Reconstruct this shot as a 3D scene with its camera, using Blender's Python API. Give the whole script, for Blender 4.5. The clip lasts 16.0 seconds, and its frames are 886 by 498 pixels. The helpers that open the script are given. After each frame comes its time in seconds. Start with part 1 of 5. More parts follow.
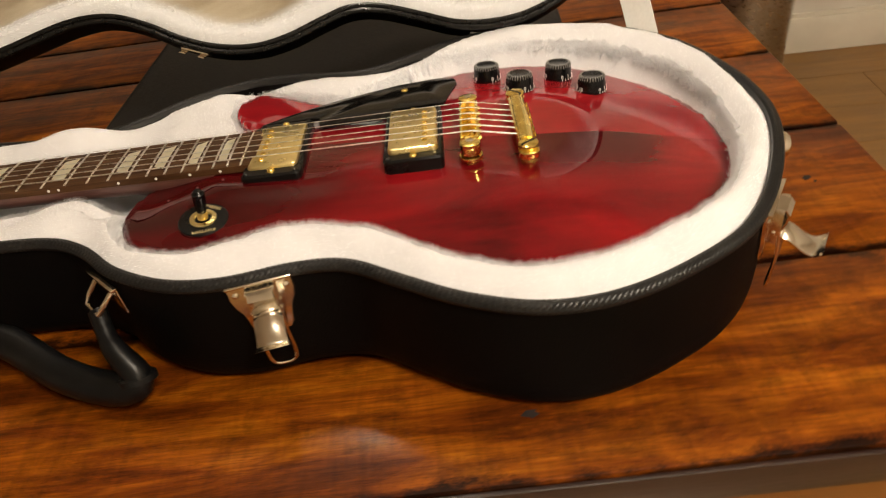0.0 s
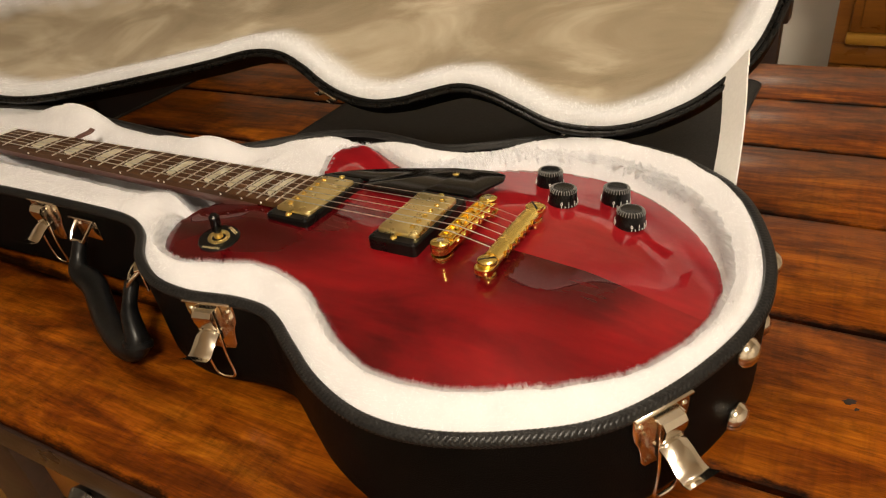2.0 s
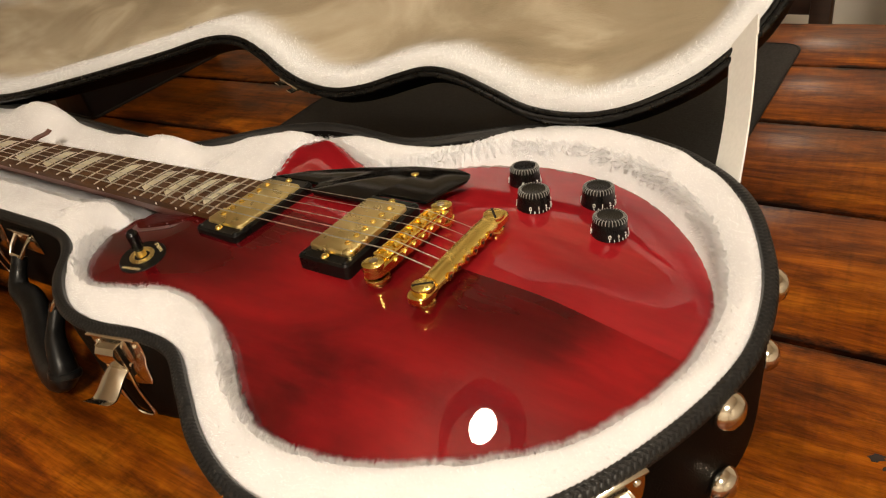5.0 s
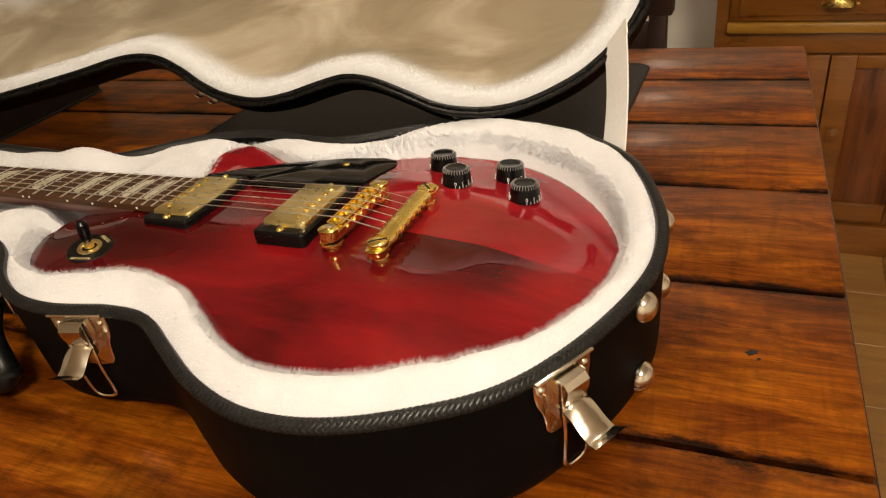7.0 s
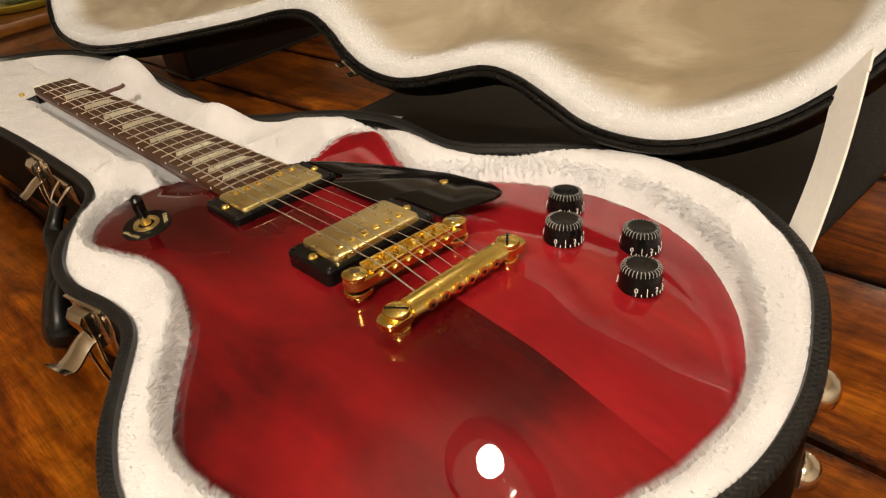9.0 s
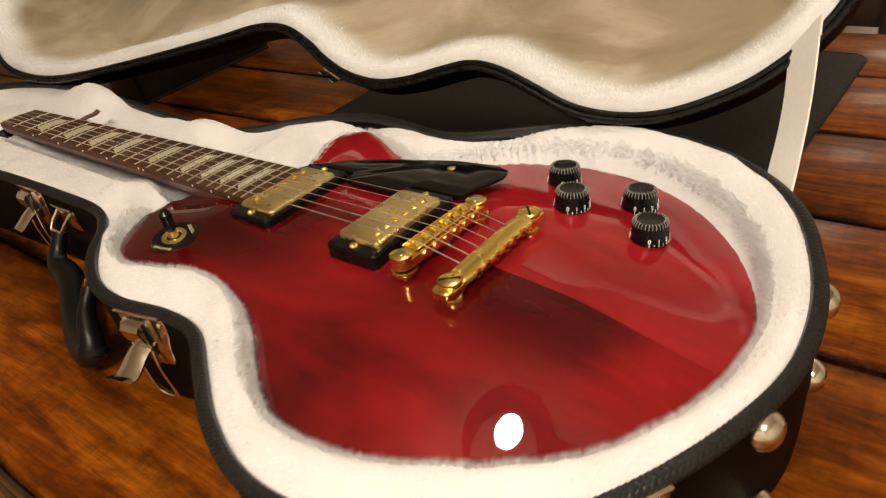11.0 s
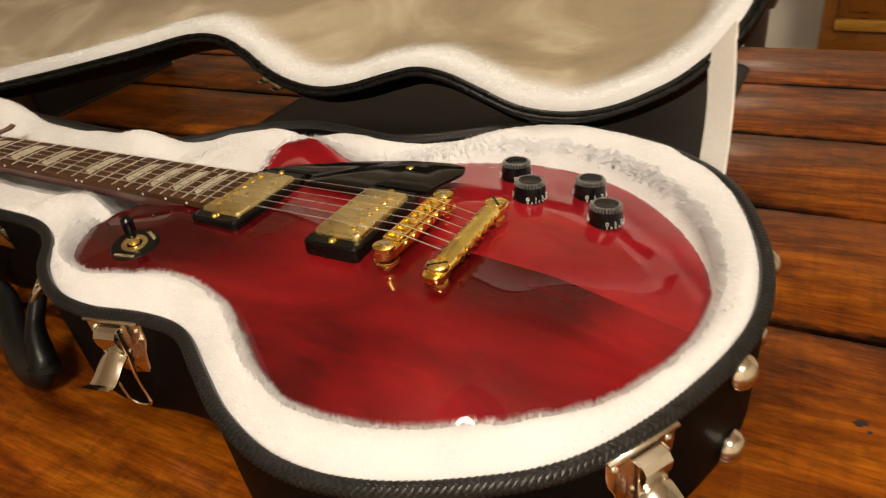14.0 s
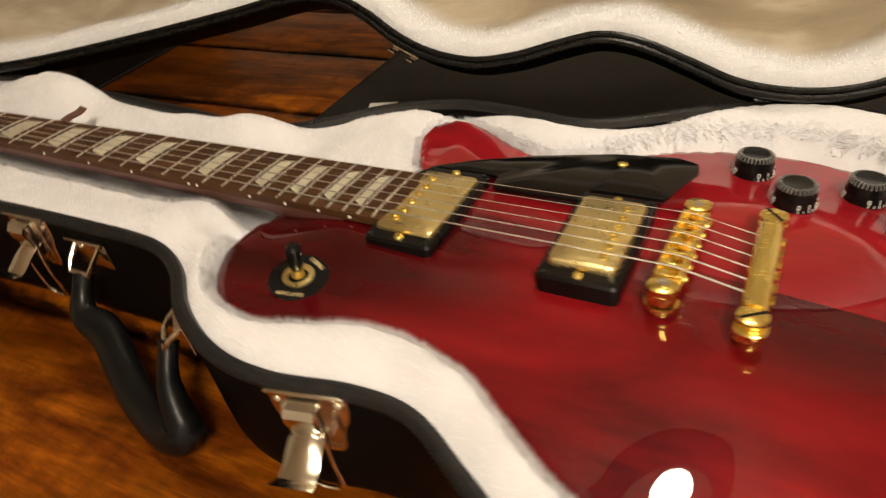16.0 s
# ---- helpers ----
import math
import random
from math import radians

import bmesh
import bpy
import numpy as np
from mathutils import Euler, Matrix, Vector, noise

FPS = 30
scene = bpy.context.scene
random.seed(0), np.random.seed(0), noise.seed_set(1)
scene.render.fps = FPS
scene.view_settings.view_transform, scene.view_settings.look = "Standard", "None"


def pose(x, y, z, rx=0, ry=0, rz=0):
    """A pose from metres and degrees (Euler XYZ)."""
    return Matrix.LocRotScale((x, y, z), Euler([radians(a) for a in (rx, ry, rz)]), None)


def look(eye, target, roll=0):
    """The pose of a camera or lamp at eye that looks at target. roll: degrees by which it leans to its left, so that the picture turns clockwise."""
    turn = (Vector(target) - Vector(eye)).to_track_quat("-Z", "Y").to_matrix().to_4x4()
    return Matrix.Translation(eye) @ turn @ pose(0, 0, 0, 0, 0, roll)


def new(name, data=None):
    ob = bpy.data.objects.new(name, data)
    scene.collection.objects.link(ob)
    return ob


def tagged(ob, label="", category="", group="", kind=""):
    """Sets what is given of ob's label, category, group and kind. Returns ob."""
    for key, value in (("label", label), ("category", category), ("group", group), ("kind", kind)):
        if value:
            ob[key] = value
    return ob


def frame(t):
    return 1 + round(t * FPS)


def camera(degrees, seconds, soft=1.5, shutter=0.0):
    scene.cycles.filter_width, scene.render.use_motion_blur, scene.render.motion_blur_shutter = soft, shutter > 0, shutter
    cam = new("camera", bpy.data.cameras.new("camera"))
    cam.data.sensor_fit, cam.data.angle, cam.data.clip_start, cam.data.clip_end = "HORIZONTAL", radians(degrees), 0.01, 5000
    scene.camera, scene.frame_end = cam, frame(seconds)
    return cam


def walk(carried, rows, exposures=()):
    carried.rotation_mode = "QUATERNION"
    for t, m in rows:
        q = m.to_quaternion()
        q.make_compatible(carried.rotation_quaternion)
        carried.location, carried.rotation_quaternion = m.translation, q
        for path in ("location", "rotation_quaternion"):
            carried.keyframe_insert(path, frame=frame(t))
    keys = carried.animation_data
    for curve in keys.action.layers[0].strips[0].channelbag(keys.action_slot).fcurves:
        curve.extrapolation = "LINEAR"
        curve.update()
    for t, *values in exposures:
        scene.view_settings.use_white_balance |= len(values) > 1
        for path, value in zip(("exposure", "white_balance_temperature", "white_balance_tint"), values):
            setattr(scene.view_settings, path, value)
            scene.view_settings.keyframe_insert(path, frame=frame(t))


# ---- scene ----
LAMP = (-0.06, 0.42, 1.88)
CEIL = (0.85, -1.15)
BULB_STRENGTH, DIFFUSER_STRENGTH = 153.0, 94.0
# ---- camera ----
cam = camera(64.78, 16.0, soft=1.15, shutter=0.4)
PATH = [
    (0.0, (0.0311, -0.4792, 1.1361), (-0.0528, 0.2869, 0.4989), -9.01),
    (0.5, (0.1433, -0.4530, 1.1438), (-0.0866, 0.3004, 0.5277), -9.09),
    (1.0, (0.2270, -0.4130, 1.1567), (-0.1413, 0.3032, 0.5640), -9.95),
    (1.5, (0.2396, -0.3967, 1.1561), (-0.1865, 0.3015, 0.5808), -10.05),
    (2.0, (0.2762, -0.3969, 1.1555), (-0.2089, 0.2807, 0.6028), -8.03),
    (2.5, (0.2900, -0.3905, 1.1499), (-0.2196, 0.2768, 0.6069), -8.88),
    (3.0, (0.2360, -0.3255, 1.1556), (-0.2490, 0.3293, 0.5760), -9.58),
    (3.2, (0.2011, -0.3043, 1.1502), (-0.2540, 0.3592, 0.5564), -8.91),
    (5.3, (0.3018, -0.2789, 1.1181), (-0.2507, 0.3284, 0.5472), -12.93),
    (5.5, (0.2897, -0.3089, 1.1143), (-0.1732, 0.3628, 0.5359), -12.23),
    (6.0, (0.2754, -0.3691, 1.1116), (-0.1168, 0.3645, 0.5566), -9.42),
    (6.5, (0.2862, -0.3841, 1.1160), (-0.1074, 0.3579, 0.5733), -9.08),
    (7.0, (0.2928, -0.3842, 1.1150), (-0.1049, 0.3579, 0.5754), -8.84),
    (7.5, (0.2909, -0.3799, 1.1256), (-0.1306, 0.3541, 0.5931), -7.02),
    (8.0, (0.3026, -0.3166, 1.1204), (-0.2437, 0.3425, 0.6037), -8.11),
    (8.5, (0.3083, -0.2330, 1.0946), (-0.3371, 0.3180, 0.5656), -8.55),
    (9.0, (0.3111, -0.1922, 1.0881), (-0.3578, 0.3129, 0.5426), -9.51),
    (9.2, (0.3147, -0.1837, 1.0911), (-0.3595, 0.3098, 0.5417), -10.40),
    (11.3, (0.2861, -0.3188, 1.1169), (-0.2727, 0.2923, 0.5563), -11.88),
    (11.5, (0.2788, -0.3754, 1.1271), (-0.2385, 0.2664, 0.5610), -10.93),
    (12.0, (0.2818, -0.4178, 1.1377), (-0.1630, 0.2869, 0.5851), -9.50),
    (12.5, (0.2730, -0.4283, 1.1339), (-0.1333, 0.2959, 0.5767), -7.88),
    (13.0, (0.2749, -0.4264, 1.1323), (-0.1279, 0.3067, 0.5843), -7.61),
    (13.5, (0.2691, -0.3928, 1.1203), (-0.1340, 0.3315, 0.5609), -7.51),
    (14.0, (0.2643, -0.3301, 1.1125), (-0.2074, 0.3555, 0.5581), -8.37),
    (14.5, (0.2760, -0.2949, 1.0864), (-0.2958, 0.3005, 0.5220), -9.16),
    (15.0, (0.2789, -0.2733, 1.0945), (-0.3253, 0.2563, 0.4991), -11.49),
    (15.5, (0.2124, -0.2678, 1.1056), (-0.3592, 0.2718, 0.4875), -11.27),
    (16.0, (0.0704, -0.2971, 1.1043), (-0.3774, 0.3516, 0.4890), -9.51),
]
walk(cam, [(t, look(eye, target, roll)) for t, eye, target, roll in PATH], exposures=[(0.0, 0.0), (16.0, 0.0)])

# ---- world and large lights ----
world = bpy.data.worlds.new("world")
scene.world = world
world.use_nodes = True
world.node_tree.nodes["Background"].inputs[0].default_value = (1.0, 0.86, 0.68, 1)
world.node_tree.nodes["Background"].inputs[1].default_value = 0.02


# ---- materials ----
def nodes_of(name):
    m = bpy.data.materials.new(name)
    m.use_nodes = True
    nt = m.node_tree
    return m, nt, nt.nodes["Principled BSDF"]


def add(nt, kind, **values):
    n = nt.nodes.new(kind)
    for key, value in values.items():
        if key in n.inputs:
            n.inputs[key].default_value = value
    return n


def coords(nt, scale=(1, 1, 1), turn=0.0):
    tc = nt.nodes.new("ShaderNodeTexCoord")
    mp = nt.nodes.new("ShaderNodeMapping")
    mp.inputs["Scale"].default_value = scale
    mp.inputs["Rotation"].default_value = (0, 0, radians(turn))
    nt.links.new(tc.outputs["Object"], mp.inputs[0])
    return mp


def noise_of(nt, mp, scale, detail=4.0, rough=0.55, distortion=0.0):
    n = add(nt, "ShaderNodeTexNoise", Scale=scale, Detail=detail, Roughness=rough, Distortion=distortion)
    nt.links.new(mp.outputs[0], n.inputs["Vector"])
    return n


def ramp(nt, source, stops):
    r = nt.nodes.new("ShaderNodeValToRGB")
    els = r.color_ramp.elements
    while len(els) < len(stops):
        els.new(0.5)
    for el, (pos, col) in zip(els, stops):
        el.position, el.color = pos, (*col, 1)
    nt.links.new(source, r.inputs[0])
    return r


def mix(nt, a, b, fac, mode="MULTIPLY"):
    n = nt.nodes.new("ShaderNodeMixRGB")
    n.blend_type = mode
    for socket, value in ((n.inputs[1], a), (n.inputs[2], b), (n.inputs[0], fac)):
        if hasattr(value, "is_linked"):
            nt.links.new(value, socket)
        else:
            socket.default_value = (*value, 1) if isinstance(value, tuple) else value
    return n


def bump(nt, bsdf, source, strength, distance):
    b = add(nt, "ShaderNodeBump", Strength=strength, Distance=distance)
    nt.links.new(source, b.inputs["Height"])
    nt.links.new(b.outputs[0], bsdf.inputs["Normal"])
    return b


def simple(name, colour, rough, metal=0.0, vary=0.15, scale=40.0, bump_by=0.0, coat=0.0, spec=0.5):
    m, nt, b = nodes_of(name)
    mp = coords(nt)
    n = noise_of(nt, mp, scale)
    dark = tuple(c * (1 - vary) for c in colour)
    light = tuple(min(1.0, c * (1 + vary)) for c in colour)
    r = ramp(nt, n.outputs["Fac"], [(0.3, dark), (0.7, light)])
    nt.links.new(r.outputs[0], b.inputs["Base Color"])
    rr = ramp(nt, n.outputs["Fac"], [(0.25, (rough * 0.8,) * 3), (0.75, (min(1, rough * 1.25),) * 3)])
    nt.links.new(rr.outputs[0], b.inputs["Roughness"])
    b.inputs["Metallic"].default_value = metal
    b.inputs["Coat Weight"].default_value = coat
    b.inputs["Coat Roughness"].default_value = 0.05
    b.inputs["Specular IOR Level"].default_value = spec
    if bump_by:
        bump(nt, b, n.outputs["Fac"], 0.5, bump_by)
    return m


def wood(name, stops, grain=(2.0, 30.0, 30.0), rough=0.3, coat=0.3, blotch=0.35, knots=True, turn=0.0, per_piece=True, flecks=False, spec=0.5, coat_rough=0.26):
    """Stained boards: long grain along x, darker blotches, a few knots and pores."""
    m, nt, b = nodes_of(name)
    mp = coords(nt, grain, turn)
    if per_piece:
        info = nt.nodes.new("ShaderNodeObjectInfo")
        shift = nt.nodes.new("ShaderNodeVectorMath")
        shift.operation = "SCALE"
        comb = nt.nodes.new("ShaderNodeCombineXYZ")
        for k in range(3):
            nt.links.new(info.outputs["Random"], comb.inputs[k])
        nt.links.new(comb.outputs[0], shift.inputs[0])
        shift.inputs["Scale"].default_value = 37.0
        sm = nt.nodes.new("ShaderNodeVectorMath")
        nt.links.new(mp.outputs[0], sm.inputs[0])
        nt.links.new(shift.outputs[0], sm.inputs[1])
        mp = sm
    g = noise_of(nt, mp, 1.6, 8.0, 0.65, 0.6)
    col = ramp(nt, g.outputs["Fac"], stops)
    mp2 = coords(nt, (3.0, 7.0, 7.0), turn)
    bl = noise_of(nt, mp2, 1.7, 5.0, 0.6)
    blr = ramp(nt, bl.outputs["Fac"], [(0.30, (1 - blotch,) * 3), (0.62, (1.0, 1.0, 1.0))])
    out = mix(nt, col.outputs[0], blr.outputs[0], 1.0)
    mp3 = coords(nt, (60.0, 900.0, 900.0), turn)
    pores = noise_of(nt, mp3, 1.0, 2.0, 0.5)
    pr = ramp(nt, pores.outputs["Fac"], [(0.30, (0.55,) * 3), (0.42, (1.0,) * 3)])
    out = mix(nt, out.outputs[0], pr.outputs[0], 0.55)
    if flecks:
        curl = noise_of(nt, coords(nt, (90.0, 14.0, 14.0), turn + 12), 1.0, 3.0, 0.6, 0.8)
        cr = ramp(nt, curl.outputs["Fac"], [(0.34, (0.62,) * 3), (0.55, (1.0,) * 3)])
        out = mix(nt, out.outputs[0], cr.outputs[0], 0.55)
        fibre = noise_of(nt, coords(nt, (9.0, 190.0, 190.0), turn), 1.0, 5.0, 0.65)
        fi = ramp(nt, fibre.outputs["Fac"], [(0.36, (0.45, 0.40, 0.35)), (0.58, (1.0, 1.0, 1.0))])
        out = mix(nt, out.outputs[0], fi.outputs[0], 0.5)
        thread = noise_of(nt, coords(nt, (34.0, 620.0, 620.0), turn + 1.5), 1.0, 3.0, 0.6)
        th = ramp(nt, thread.outputs["Fac"], [(0.38, (0.50, 0.45, 0.40)), (0.52, (1.0, 1.0, 1.0)), (0.66, (1.25, 1.28, 1.3))])
        out = mix(nt, out.outputs[0], th.outputs[0], 0.32)
        dirt = noise_of(nt, coords(nt, (16.0, 34.0, 34.0), turn), 1.0, 6.0, 0.72)
        dr = ramp(nt, dirt.outputs["Fac"], [(0.34, (0.16,) * 3), (0.50, (1.0,) * 3)])
        out = mix(nt, out.outputs[0], dr.outputs[0], 0.6)
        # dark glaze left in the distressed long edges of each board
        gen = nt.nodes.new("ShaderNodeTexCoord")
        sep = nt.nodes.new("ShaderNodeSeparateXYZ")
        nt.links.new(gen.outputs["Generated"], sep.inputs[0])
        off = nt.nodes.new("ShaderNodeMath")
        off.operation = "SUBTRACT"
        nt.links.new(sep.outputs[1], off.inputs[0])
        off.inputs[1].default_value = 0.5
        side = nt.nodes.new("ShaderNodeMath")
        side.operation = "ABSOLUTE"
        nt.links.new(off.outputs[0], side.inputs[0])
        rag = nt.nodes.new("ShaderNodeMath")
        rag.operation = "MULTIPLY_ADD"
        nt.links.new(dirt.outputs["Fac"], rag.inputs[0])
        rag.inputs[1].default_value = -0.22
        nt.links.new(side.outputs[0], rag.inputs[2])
        # near-black last stop also paints shade into the joints between boards
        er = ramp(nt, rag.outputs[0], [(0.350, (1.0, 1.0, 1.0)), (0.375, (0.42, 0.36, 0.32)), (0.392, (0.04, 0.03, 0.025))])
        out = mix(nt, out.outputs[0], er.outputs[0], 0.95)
    if knots:
        v = add(nt, "ShaderNodeTexVoronoi", Scale=2.3)
        mp4 = coords(nt, (1.0, 2.2, 1.0), turn)
        nt.links.new(mp4.outputs[0], v.inputs["Vector"])
        kr = ramp(nt, v.outputs["Distance"], [(0.012, (0.12, 0.08, 0.06)), (0.035, (1, 1, 1))])
        out = mix(nt, out.outputs[0], kr.outputs[0], 0.85)
    nt.links.new(out.outputs[0], b.inputs["Base Color"])
    rr = ramp(nt, bl.outputs["Fac"], [(0.3, (rough * 0.75,) * 3), (0.7, (rough * 1.3,) * 3)])
    nt.links.new(rr.outputs[0], b.inputs["Roughness"])
    b.inputs["Coat Weight"].default_value = coat
    b.inputs["Coat Roughness"].default_value = coat_rough
    b.inputs["Specular IOR Level"].default_value = spec
    both = mix(nt, g.outputs["Fac"], pores.outputs["Fac"], 0.4, "MIX")
    bump(nt, b, both.outputs[0], 0.35, 0.0012)
    return m


def red_lacquer():
    """Transparent wine red over a two-piece top: the two halves differ in tone."""
    m, nt, b = nodes_of("wine_red_lacquer")
    mp = coords(nt, (2.4, 6.5, 3.0), -12)
    g = noise_of(nt, mp, 2.2, 5.0, 0.5, 0.8)
    bass = ramp(nt, g.outputs["Fac"], [(0.30, (0.065, 0.0024, 0.0036)), (0.48, (0.160, 0.0044, 0.0068)), (0.66, (0.260, 0.0078, 0.0100))])
    treble = ramp(nt, g.outputs["Fac"], [(0.30, (0.185, 0.0060, 0.0100)), (0.50, (0.260, 0.0090, 0.0130)), (0.70, (0.320, 0.0130, 0.0170))])
    flat = coords(nt)
    xyz = nt.nodes.new("ShaderNodeSeparateXYZ")
    nt.links.new(flat.outputs[0], xyz.inputs[0])
    seam = nt.nodes.new("ShaderNodeMath")
    seam.operation = "GREATER_THAN"
    slant = nt.nodes.new("ShaderNodeMath")
    slant.operation = "MULTIPLY_ADD"
    nt.links.new(xyz.outputs[0], slant.inputs[0])
    slant.inputs[1].default_value = 0.08
    nt.links.new(xyz.outputs[1], slant.inputs[2])
    nt.links.new(slant.outputs[0], seam.inputs[0])
    seam.inputs[1].default_value = SEAM_Y
    c = mix(nt, bass.outputs[0], treble.outputs[0], seam.outputs[0], "MIX")
    mp2 = coords(nt, (22.0, 150.0, 22.0), -5)
    f = noise_of(nt, mp2, 1.0, 4.0, 0.6)
    fr = ramp(nt, f.outputs["Fac"], [(0.35, (0.72,) * 3), (0.62, (1,) * 3)])
    out = mix(nt, c.outputs[0], fr.outputs[0], 0.35)

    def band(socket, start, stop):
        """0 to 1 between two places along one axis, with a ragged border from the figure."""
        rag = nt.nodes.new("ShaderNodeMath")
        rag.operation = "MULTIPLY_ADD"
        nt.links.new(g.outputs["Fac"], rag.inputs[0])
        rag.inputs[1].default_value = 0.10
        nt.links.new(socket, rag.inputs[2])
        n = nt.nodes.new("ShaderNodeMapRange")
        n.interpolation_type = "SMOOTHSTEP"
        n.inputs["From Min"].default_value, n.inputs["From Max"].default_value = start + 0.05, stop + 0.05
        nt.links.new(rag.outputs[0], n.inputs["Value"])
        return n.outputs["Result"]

    def times(a, b2):
        n = nt.nodes.new("ShaderNodeMath")
        n.operation = "MULTIPLY"
        nt.links.new(a, n.inputs[0])
        nt.links.new(b2, n.inputs[1])
        return n.outputs[0]

    # the upper bout is darker, and so is a streak along the bass side of the glue line
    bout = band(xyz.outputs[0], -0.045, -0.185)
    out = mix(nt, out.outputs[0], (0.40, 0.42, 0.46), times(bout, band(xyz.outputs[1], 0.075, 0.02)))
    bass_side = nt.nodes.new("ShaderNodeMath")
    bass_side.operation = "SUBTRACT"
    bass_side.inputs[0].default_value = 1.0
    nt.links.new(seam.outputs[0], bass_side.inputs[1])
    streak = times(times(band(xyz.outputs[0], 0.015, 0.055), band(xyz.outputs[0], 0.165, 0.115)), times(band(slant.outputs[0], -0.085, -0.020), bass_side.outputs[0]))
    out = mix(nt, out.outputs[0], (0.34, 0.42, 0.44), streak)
    nt.links.new(out.outputs[0], b.inputs["Base Color"])
    b.inputs["Roughness"].default_value = 0.5
    b.inputs["Specular IOR Level"].default_value = 0.0
    b.inputs["Coat Weight"].default_value = 1.0
    b.inputs["Coat Roughness"].default_value = 0.016
    b.inputs["Coat IOR"].default_value = 1.5
    return m


def plush_material(name, colour):
    m, nt, b = nodes_of(name)
    mp = coords(nt)
    n = noise_of(nt, mp, 22.0, 5.0, 0.6)
    r = ramp(nt, n.outputs["Fac"], [(0.3, tuple(c * 0.88 for c in colour)), (0.65, colour)])
    nt.links.new(r.outputs[0], b.inputs["Base Color"])
    b.inputs["Roughness"].default_value = 0.95
    b.inputs["Sheen Weight"].default_value = 0.35
    b.inputs["Sheen Roughness"].default_value = 0.5
    b.inputs["Specular IOR Level"].default_value = 0.1
    fine = noise_of(nt, mp, 420.0, 3.0, 0.7)
    both = mix(nt, n.outputs["Fac"], fine.outputs["Fac"], 0.5, "MIX")
    bump(nt, b, both.outputs[0], 0.3, 0.0012)
    return m


def tolex():
    m, nt, b = nodes_of("black_tolex")
    mp = coords(nt)
    v = add(nt, "ShaderNodeTexVoronoi", Scale=900.0)
    nt.links.new(mp.outputs[0], v.inputs["Vector"])
    n = noise_of(nt, mp, 14.0)
    r = ramp(nt, n.outputs["Fac"], [(0.3, (0.002, 0.0018, 0.0016)), (0.7, (0.0036, 0.0032, 0.003))])
    nt.links.new(r.outputs[0], b.inputs["Base Color"])
    b.inputs["Roughness"].default_value = 0.5
    b.inputs["Specular IOR Level"].default_value = 0.05
    bump(nt, b, v.outputs["Distance"], 0.35, 0.0006)
    return m


def metal(name, colour, rough, smudge=0.12, spread=1.0):
    m, nt, b = nodes_of(name)
    mp = coords(nt)
    n = noise_of(nt, mp, 120.0, 4.0)
    r = ramp(nt, n.outputs["Fac"], [(0.3, tuple(c * (1 - smudge) for c in colour)), (0.7, colour)])
    nt.links.new(r.outputs[0], b.inputs["Base Color"])
    b.inputs["Metallic"].default_value = 1.0
    rr = ramp(nt, n.outputs["Fac"], [(0.3, (rough * (1 - 0.3 * spread),) * 3), (0.75, (rough * (1 + 0.6 * spread),) * 3)])
    nt.links.new(rr.outputs[0], b.inputs["Roughness"])
    return m


SEAM_Y = 0.0
RED = red_lacquer()
PLUSH = plush_material("white_plush", (0.725, 0.722, 0.745))


def pressed_nap():
    """Lid lining with its pile pressed flat in brushed streaks; cream also darkened for weaker light."""
    m, nt, b = nodes_of("cream_pressed_dim_nap")
    mp = coords(nt, (5.0, 16.0, 5.0), 18)
    n = noise_of(nt, mp, 1.2, 5.0, 0.55, 0.8)
    broad = noise_of(nt, coords(nt), 7.0, 3.0, 0.5, 0.4)
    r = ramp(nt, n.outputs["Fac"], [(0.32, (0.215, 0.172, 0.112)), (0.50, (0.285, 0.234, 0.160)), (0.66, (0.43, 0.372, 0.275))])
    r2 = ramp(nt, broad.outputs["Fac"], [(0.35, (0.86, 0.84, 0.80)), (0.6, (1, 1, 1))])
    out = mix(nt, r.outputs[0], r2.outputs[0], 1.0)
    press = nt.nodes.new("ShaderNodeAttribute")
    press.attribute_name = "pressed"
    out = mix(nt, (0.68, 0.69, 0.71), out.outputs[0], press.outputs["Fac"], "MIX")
    nt.links.new(out.outputs[0], b.inputs["Base Color"])
    b.inputs["Roughness"].default_value = 0.9
    b.inputs["Sheen Weight"].default_value = 0.25
    b.inputs["Specular IOR Level"].default_value = 0.1
    fine = noise_of(nt, mp, 60.0, 3.0, 0.7)
    both = mix(nt, n.outputs["Fac"], fine.outputs["Fac"], 0.35, "MIX")
    bump(nt, b, both.outputs[0], 0.6, 0.003)
    return m


LIDNAP = pressed_nap()


def nap_material():
    """Single hairs: they let some light through."""
    m, nt, b = nodes_of("white_plush_hair")
    t = nt.nodes.new("ShaderNodeBsdfTranslucent")
    d = nt.nodes.new("ShaderNodeBsdfDiffuse")
    t.inputs[0].default_value = d.inputs[0].default_value = (0.60, 0.605, 0.615, 1)
    mx = nt.nodes.new("ShaderNodeAddShader")
    nt.links.new(d.outputs[0], mx.inputs[0])
    nt.links.new(t.outputs[0], mx.inputs[1])
    nt.links.new(mx.outputs[0], nt.nodes["Material Output"].inputs[0])
    return m


